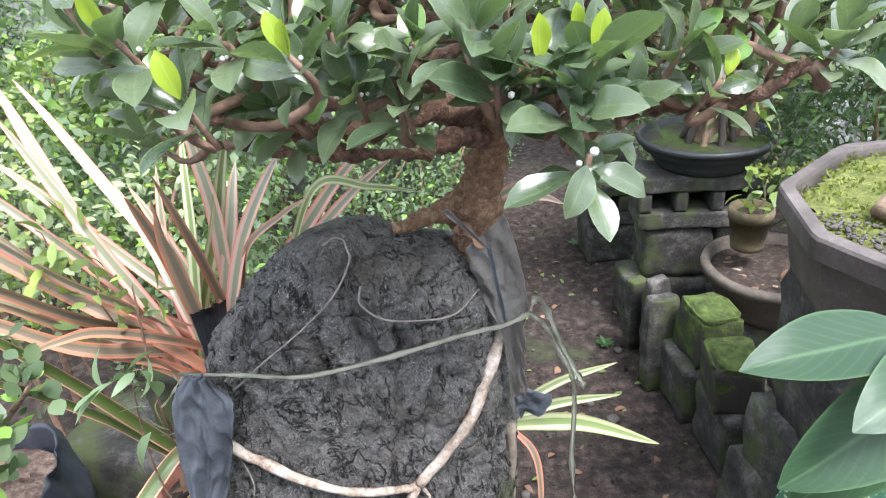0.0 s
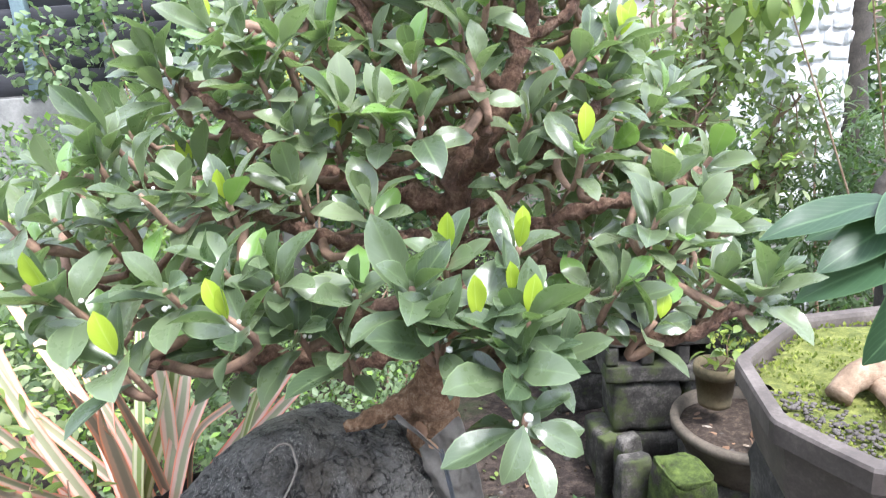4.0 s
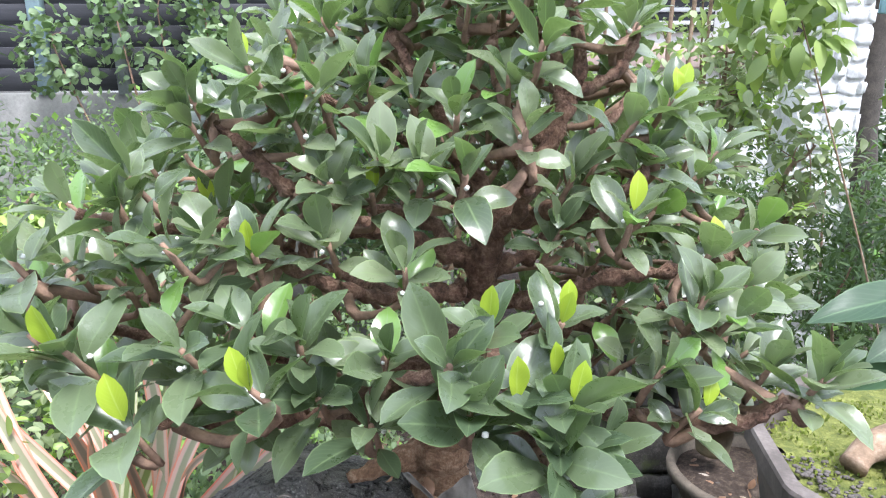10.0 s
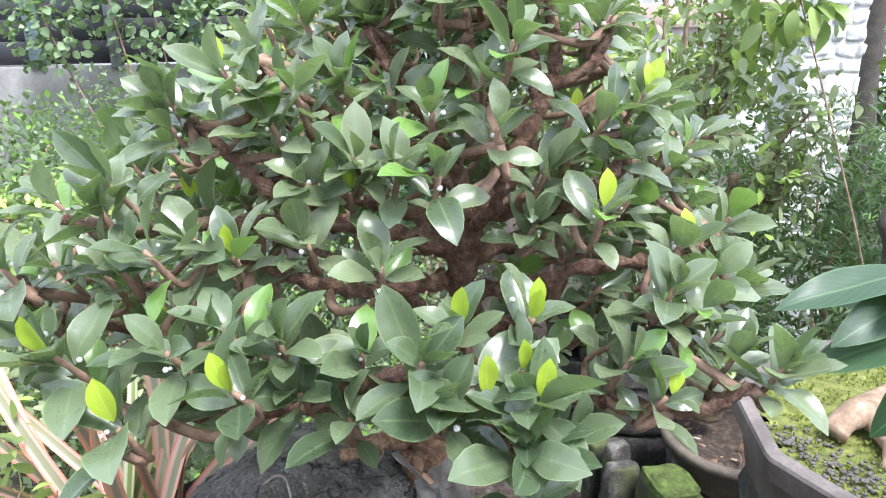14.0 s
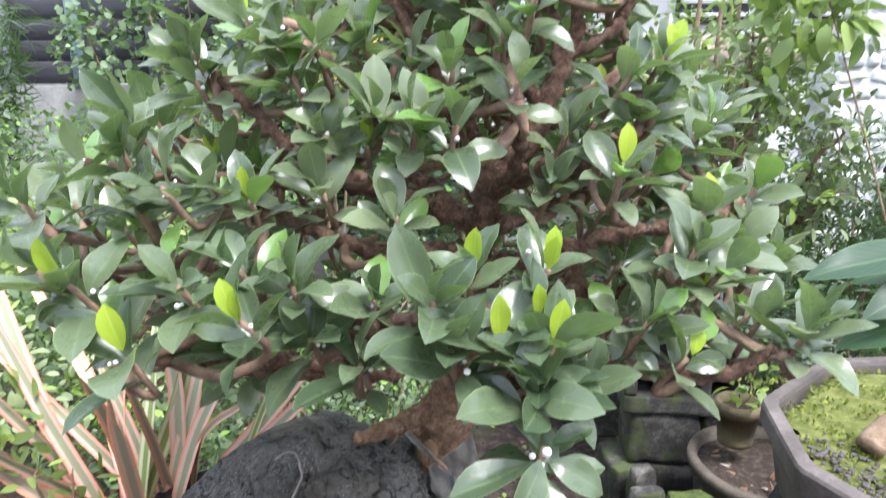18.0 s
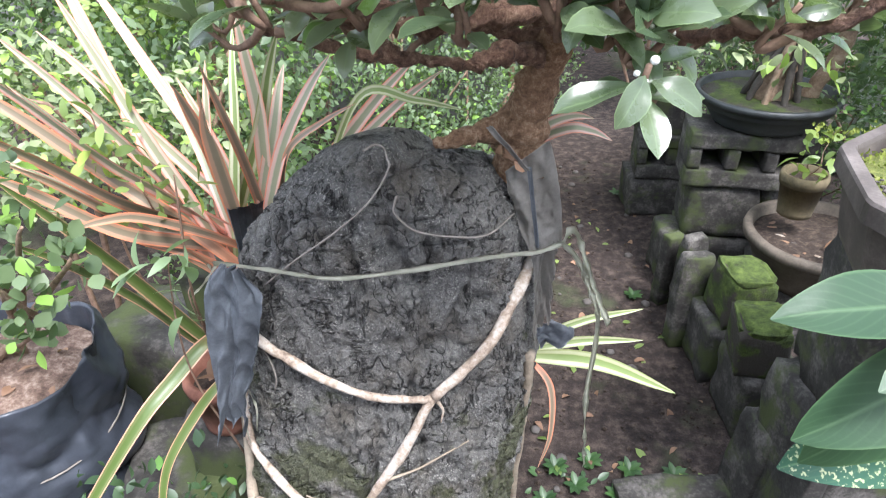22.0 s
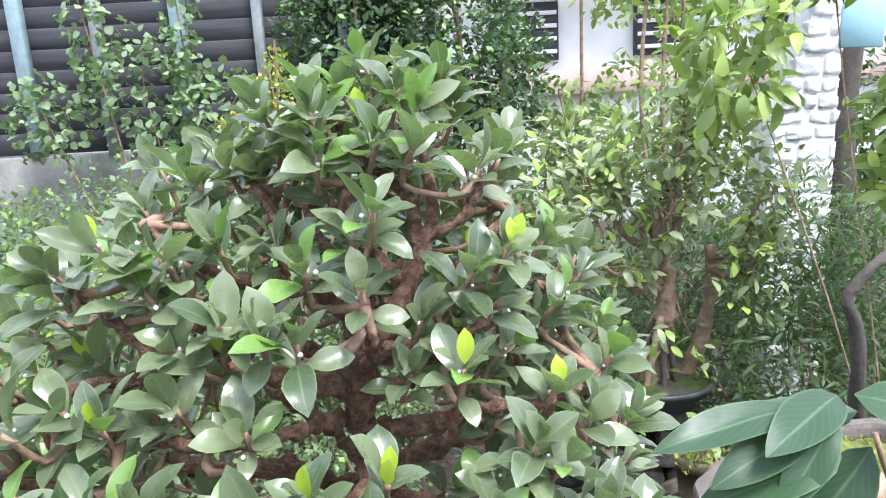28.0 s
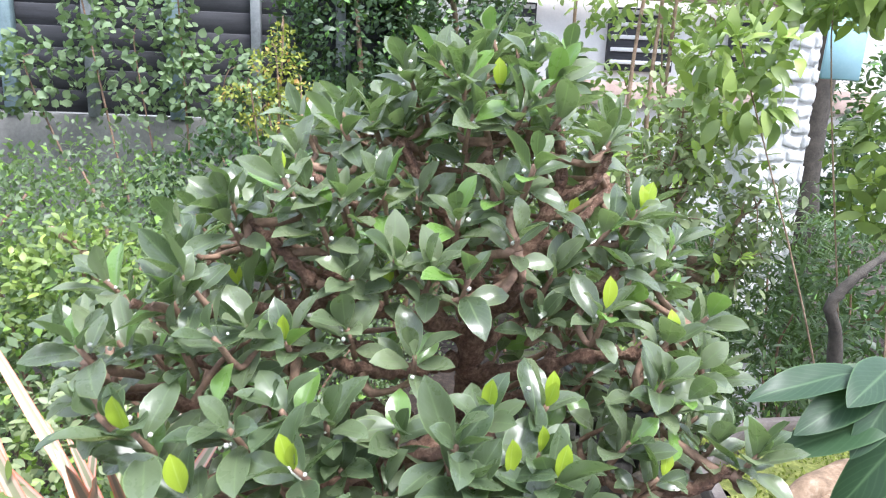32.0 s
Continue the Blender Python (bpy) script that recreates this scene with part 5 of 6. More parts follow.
block("concrete_block", (0.95, 2.12, 0.0), (0.2, 0.22, 0.395), 4, label="dark weathered concrete block on the soil", seed=4)
block("concrete_block", (0.61, 2.06, 0.0), (0.12, 0.2, 0.2), 2, label="dark weathered concrete block on the soil", seed=15)
hollow_block((0.53, 2.5, 0.18), -2, 0.0, "mossy hollow concrete block farther down the path")
block("concrete_block", (0.66, 2.6, 0.0), (0.3, 0.2, 0.18), 3, label="dark weathered concrete block on the soil", seed=6)
block("concrete_block", (0.62, 2.6, 0.345), (0.16, 0.18, 0.19), 6, label="upright mossy block on a hollow block", seed=7)
block("concrete_slab", (0.6, 1.8, 0.0), (0.085, 0.05, 0.34), 20, (4, -3), label="upright mossy concrete slab beside the path", seed=8)
block("concrete_slab", (0.57, 1.66, 0.0), (0.1, 0.06, 0.33), 12, (-3, 2), label="upright mossy concrete slab beside the path", seed=9)
block("concrete_slab", (0.555, 1.88, 0.0), (0.07, 0.05, 0.3), 25, (6, -4), label="leaning mossy concrete slab beside the path", seed=10)
block("mossy_block", (0.672, 1.56, 0.2), (0.13, 0.15, 0.155), 8, (0, 3), MOSSY, "concrete block capped with green moss", 11, 0.009)
block("mossy_block", (0.7, 1.58, 0.0), (0.24, 0.2, 0.2), 4, (0, 0), CONCRETE, "dark concrete block below a mossy one", 12, 0.009)
block("mossy_block", (0.672, 1.36, 0.2), (0.13, 0.15, 0.14), -6, (0, -4), MOSSY, "concrete block capped with green moss", 13, 0.009)
block("mossy_block", (0.7, 1.36, 0.0), (0.17, 0.18, 0.205), 5, (0, 0), CONCRETE, "dark concrete block below a mossy one", 14, 0.009)
block("concrete_block", (0.95, 1.78, 0.0), (0.3, 0.28, 0.225), 2, label="dark concrete block under a clay bowl", seed=16)
block("broken_pillar", (0.72, 1.02, 0.0), (0.24, 0.26, 0.42), 10, (0, 2), CONCRETE, "broken concrete pillar with rough pale edges", 17, 0.012)
block("broken_pillar", (0.735, 1.02, 0.415), (0.22, 0.24, 0.36), -4, (0, 0), CONCRETE, "broken concrete pillar under a clay tray", 18, 0.012)
block("broken_pillar", (0.93, 0.96, 0.0), (0.16, 0.3, 0.785), 4, (0, 0), CONCRETE, "concrete pillar under a clay tray", 19, 0.012)
block("concrete_slab", (0.605, 0.95, 0.0), (0.045, 0.12, 0.36), -6, (3, 5), CONCRETE, "thin upright broken slab against a pillar", 20, 0.008)
block("concrete_slab", (0.585, 1.08, 0.0), (0.045, 0.12, 0.25), 12, (-2, 6), CONCRETE, "thin upright broken slab against a pillar", 21, 0.008)
block("concrete_slab", (0.46, 1.08, -0.02), (0.34, 0.07, 0.05), 8, (0, 2), CONCRETE, "half-buried concrete kerb across the soil", 22, 0.008)


block("mossy_block", (-0.53, 0.68, 0.0), (0.18, 0.18, 0.52), 20, (0, 0), CONCRETE, "tall mossy block between the grow bag and the boulder", 31, 0.009)
block("mossy_block", (-0.62, 0.92, 0.0), (0.3, 0.2, 0.62), -10, (0, 0), CONCRETE, "dark mossy block behind the grow bag", 32, 0.009)
block("mossy_block", (-0.43, 0.72, 0.0), (0.14, 0.16, 0.63), 5, (0, 0), CONCRETE, "dark block under a terracotta pot", 33, 0.009)
block("mossy_block", (-0.44, 0.85, 0.0), (0.18, 0.1, 0.8), 5, (0, 0), CONCRETE, "dark block behind the boulder", 34, 0.009)

# ---- shrubs and trees ----
def crown_leaves(blobs, n, low=0.55):
    """Places and outward directions through a set of ellipsoids, most of them near the skin."""
    vol = np.array([b[3] * b[4] * b[5] for b in blobs]) ** (2 / 3)
    pick = rnd.choice(len(blobs), n, p=vol / vol.sum())
    b = np.array(blobs)[pick]
    d = unit(n)
    lump = np.array([noise.noise(Vector(v * 2.3) + Vector((k, 0, 0))) for v, k in zip(d, pick * 1.7)])
    r = np.where(rnd.random(n) < 0.75, rnd.uniform(0.78, 1.06, n), rnd.uniform(low, 0.85, n)) * (1 + 0.3 * lump)
    return b[:, :3] + d * r[:, None] * b[:, 3:6], d


def shrub(name, at, label, category, blobs, n, size, material, shapes=None, bark=TWIG, stem=0.012, stems=None, group="", up=0.6, spread=0.7):
    ob = thing(name, at, label, category, group)
    base = Vector(at)
    for k, b in enumerate(blobs):
        if stems is not None and k >= stems:
            break
        c = Vector(b[:3])
        mid = base.lerp(c, 0.5) + Vector((rnd.uniform(-0.05, 0.05), rnd.uniform(-0.05, 0.05), 0))
        s = part("stem", limb((base + Vector((rnd.uniform(-0.03, 0.03), rnd.uniform(-0.03, 0.03), -0.01)), mid, c, c + Vector((rnd.uniform(-0.5, 0.5) * b[3], rnd.uniform(-0.5, 0.5) * b[4], 0.6 * b[5]))), stem, stem * 0.25, 7, 0.4, k, 5), bark, ob)
        s.matrix_parent_inverse = Matrix.Translation(-base)
    p, d = crown_leaves(blobs, n)
    ways = d * spread + unit(n) * 0.8 + np.array([0, 0, up * 0.4])
    ups = d * 0.6 + unit(n) * 0.5 + np.array([0, 0, up])
    keep = p[:, 2] > 0.01
    foliage("crown", shapes or OVAL, material, p[keep], ways[keep], ups[keep], (size * rnd.uniform(0.6, 1.25, n))[keep], ob)
    return ob


hedge = shrub("hedge_shrub", (-1.25, 2.15, 0.0), "broad clipped shrub with small grey-green leaves", "shrub", [(-1.35, 2.1, 1.0, 0.55, 0.5, 0.4), (-0.85, 1.9, 0.95, 0.4, 0.45, 0.36), (-1.9, 2.0, 0.95, 0.5, 0.5, 0.42), (-1.1, 2.5, 1.05, 0.5, 0.35, 0.38), (-0.75, 1.5, 0.85, 0.28, 0.3, 0.33)], 21000, 0.028, SMALL, TINY, stem=0.02)
bough = part("branch", limb([(-0.86, 1.62, 1.25), (-0.82, 1.6, 1.235), (-0.785, 1.6, 1.205), (-0.745, 1.6, 1.12), (-0.74, 1.62, 1.0), (-0.78, 1.7, 0.7)], 0.008, 0.014, 8, 0.4, 2.0), GREY_BARK, hedge)
bough.matrix_parent_inverse = Matrix.Translation(-hedge.location)
shrub("hedge_shrub", (-0.25, 2.2, 0.0), "low dense shrub with small pale-edged leaves", "shrub", [(-0.5, 1.9, 0.5, 0.35, 0.4, 0.36), (-0.3, 2.3, 0.45, 0.32, 0.45, 0.4), (-0.2, 2.9, 0.5, 0.3, 0.5, 0.45), (-0.35, 1.45, 0.4, 0.25, 0.25, 0.35), (-0.12, 1.7, 0.35, 0.16, 0.25, 0.32), (0.08, 3.6, 0.4, 0.3, 0.3, 0.4)], 15000, 0.024, SMALL, TINY, stem=0.012)
shrub("bright_shrub", (-0.95, 1.1, 0.0), "leafy shrub with grey-green and yellow-green young leaves", "shrub", [(-0.85, 1.1, 0.92, 0.17, 0.18, 0.15), (-1.05, 1.2, 0.9, 0.2, 0.22, 0.2), (-0.65, 1.3, 0.88, 0.14, 0.18, 0.14)], 2400, 0.026, SECOND, stem=0.012)
shrub("bright_shrub", (-0.8, 1.65, 0.0), "shrub with glossy bright green leaves beside a hedge", "shrub", [(-0.78, 1.6, 1.15, 0.14, 0.16, 0.12), (-0.95, 1.55, 1.1, 0.15, 0.14, 0.12)], 1500, 0.026, BRIGHT, stem=0.01)
shrub("low_shrub", (-0.6, 0.75, 0.0), "low dark weeds between blocks and bag", "shrub", [(-0.55, 0.55, 0.5, 0.12, 0.08, 0.12), (-0.42, 0.55, 0.45, 0.08, 0.08, 0.2), (-0.5, 0.5, 0.3, 0.2, 0.1, 0.2)], 700, 0.024, DEEP, OVAL, TWIG, 0.004)
shrub("low_shrub", (-0.3, 1.15, 0.0), "low small-leaved plants behind the boulder", "shrub", [(-0.25, 1.15, 0.45, 0.3, 0.15, 0.35), (-0.05, 1.15, 0.42, 0.1, 0.12, 0.3), (-0.6, 1.2, 0.55, 0.25, 0.15, 0.35)], 5200, 0.022, SMALL, TINY, TWIG, 0.005)
shrub("bag_shrub", (-0.78, 0.68, 0.7), "small shrub with pale round leaves in a grow bag", "shrub", [(-0.58, 0.55, 0.93, 0.07, 0.05, 0.06), (-0.56, 0.57, 1.0, 0.06, 0.05, 0.05), (-0.64, 0.6, 1.06, 0.09, 0.06, 0.07), (-0.66, 0.58, 0.98, 0.06, 0.04, 0.05), (-0.72, 0.62, 1.0, 0.1, 0.08, 0.1), (-0.5, 0.56, 0.98, 0.04, 0.03, 0.02)], 430, 0.023, SMALL, [blade(4, 2, 0.75, 0.5, 0.15, 0.1)], GREY_BARK, 0.007)
shrub("dark_tree", (0.05, 3.6, 0.0), "dense dark green small-leaved tree against the fence", "tree", [(-0.2, 3.35, 1.95, 0.4, 0.3, 0.45), (0.3, 3.5, 2.0, 0.38, 0.3, 0.5), (0.0, 3.5, 2.5, 0.5, 0.35, 0.4), (0.05, 3.3, 1.55, 0.3, 0.25, 0.25), (0.5, 3.3, 1.7, 0.2, 0.2, 0.25)], 17000, 0.04, DEEP, TINY, GREY_BARK, 0.03)
shrub("yellow_shrub", (-0.5, 2.75, 0.0), "small yellow-green shrub with tiered twigs", "shrub", [(-0.47, 2.6, 1.72, 0.1, 0.1, 0.06), (-0.57, 2.6, 1.6, 0.13, 0.1, 0.04), (-0.38, 2.6, 1.62, 0.12, 0.1, 0.04), (-0.5, 2.6, 1.5, 0.13, 0.1, 0.05), (-0.45, 2.62, 1.82, 0.05, 0.05, 0.05)], 1000, 0.021, YELLOW, TINY, GREY_BARK, 0.008)
shrub("vine_shrub", (-1.0, 3.2, 0.0), "climbing shrub with pale heart-shaped leaves before a slatted fence", "vine", [(-1.25, 3.3, 1.75, 0.3, 0.12, 0.3), (-0.85, 3.3, 1.62, 0.28, 0.12, 0.22), (-1.5, 3.3, 2.15, 0.1, 0.08, 0.4), (-1.05, 3.3, 2.2, 0.09, 0.08, 0.45), (-0.7, 3.25, 1.5, 0.2, 0.15, 0.2), (-1.75, 3.3, 1.65, 0.2, 0.1, 0.2)], 2100, 0.043, VINE, [blade(4, 2, 0.85, 0.36, 0.15, 0.2, 0.7)], TWIG, 0.008)
shrub("fence_shrub", (-0.5, 3.0, 0.0), "dark leafy shrub below a cement wall", "shrub", [(-0.7, 2.9, 1.15, 0.45, 0.25, 0.3), (-0.2, 2.9, 1.1, 0.35, 0.3, 0.35)], 3500, 0.05, DEEP, OVAL, TWIG, 0.012)
shrub("fern_shrub", (1.35, 1.9, 0.0), "dark feathery shrub behind the block piles", "shrub", [(1.25, 1.9, 0.8, 0.22, 0.22, 0.32), (1.6, 2.05, 0.88, 0.3, 0.3, 0.36), (1.1, 2.6, 0.8, 0.35, 0.25, 0.35), (1.5, 2.4, 0.95, 0.3, 0.25, 0.35)], 7500, 0.05, FERN, [blade(3, 2, 0.2, 0.5, 0.1, 0.3)], TWIG, 0.01)
shrub("low_shrub", (1.0, 2.45, 0.0), "low small-leaved plants round the tub", "shrub", [(1.05, 2.0, 0.62, 0.14, 0.12, 0.1), (1.05, 3.0, 0.35, 0.35, 0.4, 0.35), (1.2, 1.95, 0.55, 0.2, 0.2, 0.25)], 3800, 0.024, SMALL, TINY, TWIG, 0.006)
bright_tree = shrub("garden_tree", (1.45, 1.62, 0.0), "slender tree with bright drooping oval leaves", "tree", [(1.22, 1.85, 1.95, 0.26, 0.2, 0.09), (0.92, 1.75, 1.74, 0.13, 0.15, 0.06), (1.43, 1.75, 1.5, 0.15, 0.2, 0.13), (1.44, 1.65, 1.33, 0.15, 0.2, 0.09), (1.38, 1.8, 1.94, 0.26, 0.25, 0.08), (0.9, 1.72, 1.6, 0.12, 0.14, 0.06)], 1150, 0.072, BRIGHT, [blade(5, 2, 0.42, 0.45, 0.2, b, 0.75) for b in (0.3, 0.6)], GREY_BARK, 0.004, stems=3)
bole = part("trunk", limb([(1.15, 1.5, -0.02), (1.09, 1.42, 0.6), (1.03, 1.36, 1.04), (0.992, 1.35, 1.15), (1.015, 1.35, 1.2), (1.06, 1.36, 1.235), (1.12, 1.4, 1.25), (1.25, 1.5, 1.26)], 0.02, 0.008, 10, 0.4, 6.0), DARK_BARK, bright_tree)
bole.matrix_parent_inverse = Matrix.Translation(-bright_tree.location)
shrub("garden_tree", (1.35, 3.4, 0.0), "taller tree with drooping leaves and several bare stems", "tree", [(1.3, 3.3, 2.2, 0.5, 0.35, 0.25), (1.6, 3.3, 1.95, 0.3, 0.3, 0.25), (1.2, 3.3, 1.6, 0.3, 0.25, 0.25), (1.5, 3.2, 1.4, 0.25, 0.25, 0.3), (0.8, 3.4, 1.6, 0.2, 0.2, 0.12)], 1700, 0.06, BRIGHT, [blade(5, 2, 0.45, 0.45, 0.2, b, 0.75) for b in (0.3, 0.6)], GREY_BARK, 0.009)
shrub("palm_shrub", (-2.1, 2.9, 0.0), "tall shaggy grey-green shrub in front of the fence", "shrub", [(-2.0, 2.75, 1.6, 0.22, 0.2, 0.4), (-2.15, 2.8, 1.2, 0.3, 0.25, 0.4)], 2600, 0.13, FERN, [blade(3, 2, 0.07, 0.4, 0.1, 0.5)], TWIG, 0.02, up=0.2)
shrub("back_shrub", (0.75, 3.7, 0.0), "leafy shrubs farther down the garden", "shrub", [(0.75, 3.6, 1.25, 0.3, 0.3, 0.35), (0.35, 3.9, 1.1, 0.3, 0.3, 0.4), (1.1, 3.9, 1.3, 0.35, 0.3, 0.3)], 3400, 0.055, SECOND, OVAL, TWIG, 0.012)


shrub("back_hedge", (1.8, 4.6, 0.0), "dark leafy hedge across the garden", "hedge", [(1.2, 4.6, 0.7, 0.7, 0.35, 0.7), (2.2, 4.2, 0.75, 0.7, 0.4, 0.75), (3.2, 4.0, 0.8, 0.7, 0.4, 0.8), (0.3, 5.0, 0.6, 0.6, 0.3, 0.6), (1.35, 2.9, 0.6, 0.3, 0.25, 0.5), (2.1, 2.6, 0.7, 0.35, 0.3, 0.6), (2.55, 3.8, 1.4, 0.42, 0.3, 0.45), (3.1, 3.6, 1.6, 0.5, 0.3, 0.55)], 11000, 0.06, DEEP, OVAL, TWIG, 0.015)


def second_bonsai():
    ob = thing("potted_fig", (0.83, 2.1, 0.66), "old fig bonsai with a gnarled rooty trunk, grey-green leaves", "bonsai tree")

    def add(name, bm, mat):
        s = part(name, bm, mat, ob)
        s.matrix_parent_inverse = Matrix.Translation(-ob.location)
        return s

    add("trunk", limb([(0.83, 2.1, 0.65), (0.85, 2.1, 0.78), (0.87, 2.09, 0.9), (0.88, 2.1, 1.02), (0.84, 2.1, 1.15), (0.86, 2.12, 1.35)], 0.055, 0.014, 14, 0.7, 3.1), GREY_BARK)
    for k in range(9):
        a = k * 0.7
        add("root", limb([(0.86 + 0.02 * math.cos(a), 2.08 + 0.02 * math.sin(a), 0.9 - 0.02 * (k % 3)), (0.84 + 0.055 * math.cos(a), 2.09 + 0.055 * math.sin(a), 0.77), (0.83 + 0.09 * math.cos(a), 2.1 + 0.09 * math.sin(a), 0.645)], 0.013, 0.01, 8, 0.5, k), DARK_BARK if k % 3 else GREY_BARK)
    add("trunk", limb([(0.95, 2.12, 0.65), (1.0, 2.1, 0.8), (1.03, 2.1, 0.98), (1.02, 2.1, 1.12)], 0.032, 0.016, 10, 0.5, 5), GREY_BARK)
    ends = [(0.5, 2.0, 1.28), (0.62, 1.9, 1.12), (0.7, 2.05, 1.5), (0.88, 2.0, 1.62), (1.02, 2.05, 1.55), (1.18, 2.0, 1.32), (1.12, 1.9, 1.15), (0.8, 1.85, 1.3), (0.95, 2.2, 1.45), (0.62, 2.15, 1.38), (1.2, 2.1, 1.08)]
    nodes = []
    for k, e in enumerate(ends):
        s = Vector((0.86, 2.1, 0.98 + 0.03 * (k % 5))) if e[0] < 1.05 else Vector((1.02, 2.1, 1.05))
        e = Vector(e)
        m1, m2 = s.lerp(e, 0.4) + Vector((0, 0, -0.05)), s.lerp(e, 0.72) + Vector((rnd.uniform(-0.04, 0.04), 0, -0.02))
        add("branch", limb((s, m1, m2, e), 0.017, 0.004, 8, 0.5, k * 2.2, 6, wobble=0.015), GREY_BARK)
        nodes += smooth_line((s, m1, m2, e), 6)[7:]
    rows = []
    twigs = bmesh.new()
    for k in range(190):
        q = nodes[int(rnd.integers(len(nodes)))]
        d = Vector(rnd.normal(size=3) * np.array([1, 1, 0.7])).normalized() + Vector((0, -0.1, 0.55))
        L = rnd.uniform(0.05, 0.14)
        e = q + d.normalized() * L
        limb((q, q.lerp(e, 0.5) + Vector(rnd.normal(size=3) * 0.01), e), 0.0028, 0.0012, 5, 0.2, k, 3, twigs)
        for j in range(int(rnd.integers(5, 9))):
            p = q.lerp(e, 0.35 + 0.65 * rnd.random())
            w = Vector(rnd.normal(size=3)) + d * 0.7
            rows.append((p, w, Vector((0, 0, 1)) + Vector(rnd.normal(size=3) * 0.35), rnd.uniform(0.034, 0.06)))
    add("twig_mass", twigs, TWIG)["kind"] = "stuff"
    p, d = crown_leaves([(0.68, 1.92, 0.9, 0.13, 0.08, 0.08), (0.86, 1.92, 0.84, 0.16, 0.08, 0.08), (1.08, 1.92, 1.02, 0.12, 0.1, 0.1), (0.62, 2.0, 1.33, 0.16, 0.16, 0.12), (0.78, 1.98, 1.5, 0.17, 0.16, 0.13), (0.98, 2.02, 1.53, 0.18, 0.16, 0.12), (1.12, 1.98, 1.33, 0.16, 0.16, 0.14), (0.9, 1.95, 1.45, 0.2, 0.16, 0.08), (0.85, 2.05, 1.64, 0.14, 0.12, 0.08), (1.1, 2.05, 1.6, 0.12, 0.12, 0.1), (0.5, 1.95, 1.3, 0.14, 0.14, 0.09), (0.52, 2.1, 1.48, 0.13, 0.14, 0.09), (1.16, 2.0, 1.27, 0.13, 0.14, 0.1), (0.66, 1.95, 1.42, 0.12, 0.1, 0.06)], 760, 0.2)
    rows += [(Vector(a), Vector(b * 0.6 + rnd.normal(size=3) * 0.7), Vector((0, 0, 1)) + Vector(rnd.normal(size=3) * 0.35), rnd.uniform(0.034, 0.06)) for a, b in zip(p, d)]
    shapes = [blade(5, 2, 0.45, 0.5, 0.2, b, 0.75) for b in (0.1, 0.35, 0.5)]
    foliage("foliage", shapes, SECOND, np.array([r[0] for r in rows]), np.array([r[1] for r in rows]), np.array([r[2] for r in rows]), np.array([r[3] for r in rows]), ob, kind="stuff")


second_bonsai()


shrub("seedling", (0.865, 1.79, 0.53), "green seedling in a small olive pot", "plant", [(0.88, 1.76, 0.63, 0.05, 0.05, 0.05), (0.84, 1.74, 0.6, 0.04, 0.04, 0.03)], 26, 0.05, BRIGHT, OVAL, TWIG, 0.003)

shrub("weed", (-0.52, 0.8, 0.62), "leafy weed with bright green oval leaves among sword leaves", "weed", [(-0.555, 0.76, 1.06, 0.05, 0.04, 0.06), (-0.5, 0.74, 0.98, 0.03, 0.03, 0.04), (-0.44, 0.72, 1.0, 0.03, 0.02, 0.03)], 75, 0.036, BRIGHT, [blade(5, 2, 0.36, 0.5, 0.2, b, 0.75) for b in (0.1, 0.4)], TWIG, 0.003)
shrub("weed", (-0.4, 0.62, 0.62), "thin weed with narrow pale leaves beside the tied sheet", "weed", [(-0.375, 0.555, 0.985, 0.035, 0.02, 0.03), (-0.35, 0.54, 0.95, 0.02, 0.02, 0.03)], 13, 0.05, VINE, [blade(5, 2, 0.3, 0.45, 0.2, b, 0.75) for b in (0.2, 0.5)], TWIG, 0.002)

# ---- broad-leaved plant beside the tray ----
BROADS = thing("broad_leaf_plant", (0.62, 0.42, 0.0), "young tree with large glossy pointed leaves beside the tray", "plant")


def broad_leaf(base, tip, width, up, material=BROAD, bend=0.18, fold=0.18):
    b, t_ = Vector(base), Vector(tip)
    d = t_ - b
    y = d.normalized()
    x = y.cross(Vector(up)).normalized()
    me = leaf_mesh("leaf", blade(12, 6, width, 0.42, fold, bend, 0.72, cup=bend * 0.8, wave=0.012), material)
    placed("leaf", me, BROADS, Matrix.Translation(b - BROADS.location) @ Matrix((x, y, x.cross(y))).transposed().to_4x4() @ Matrix.Scale(d.length, 4))


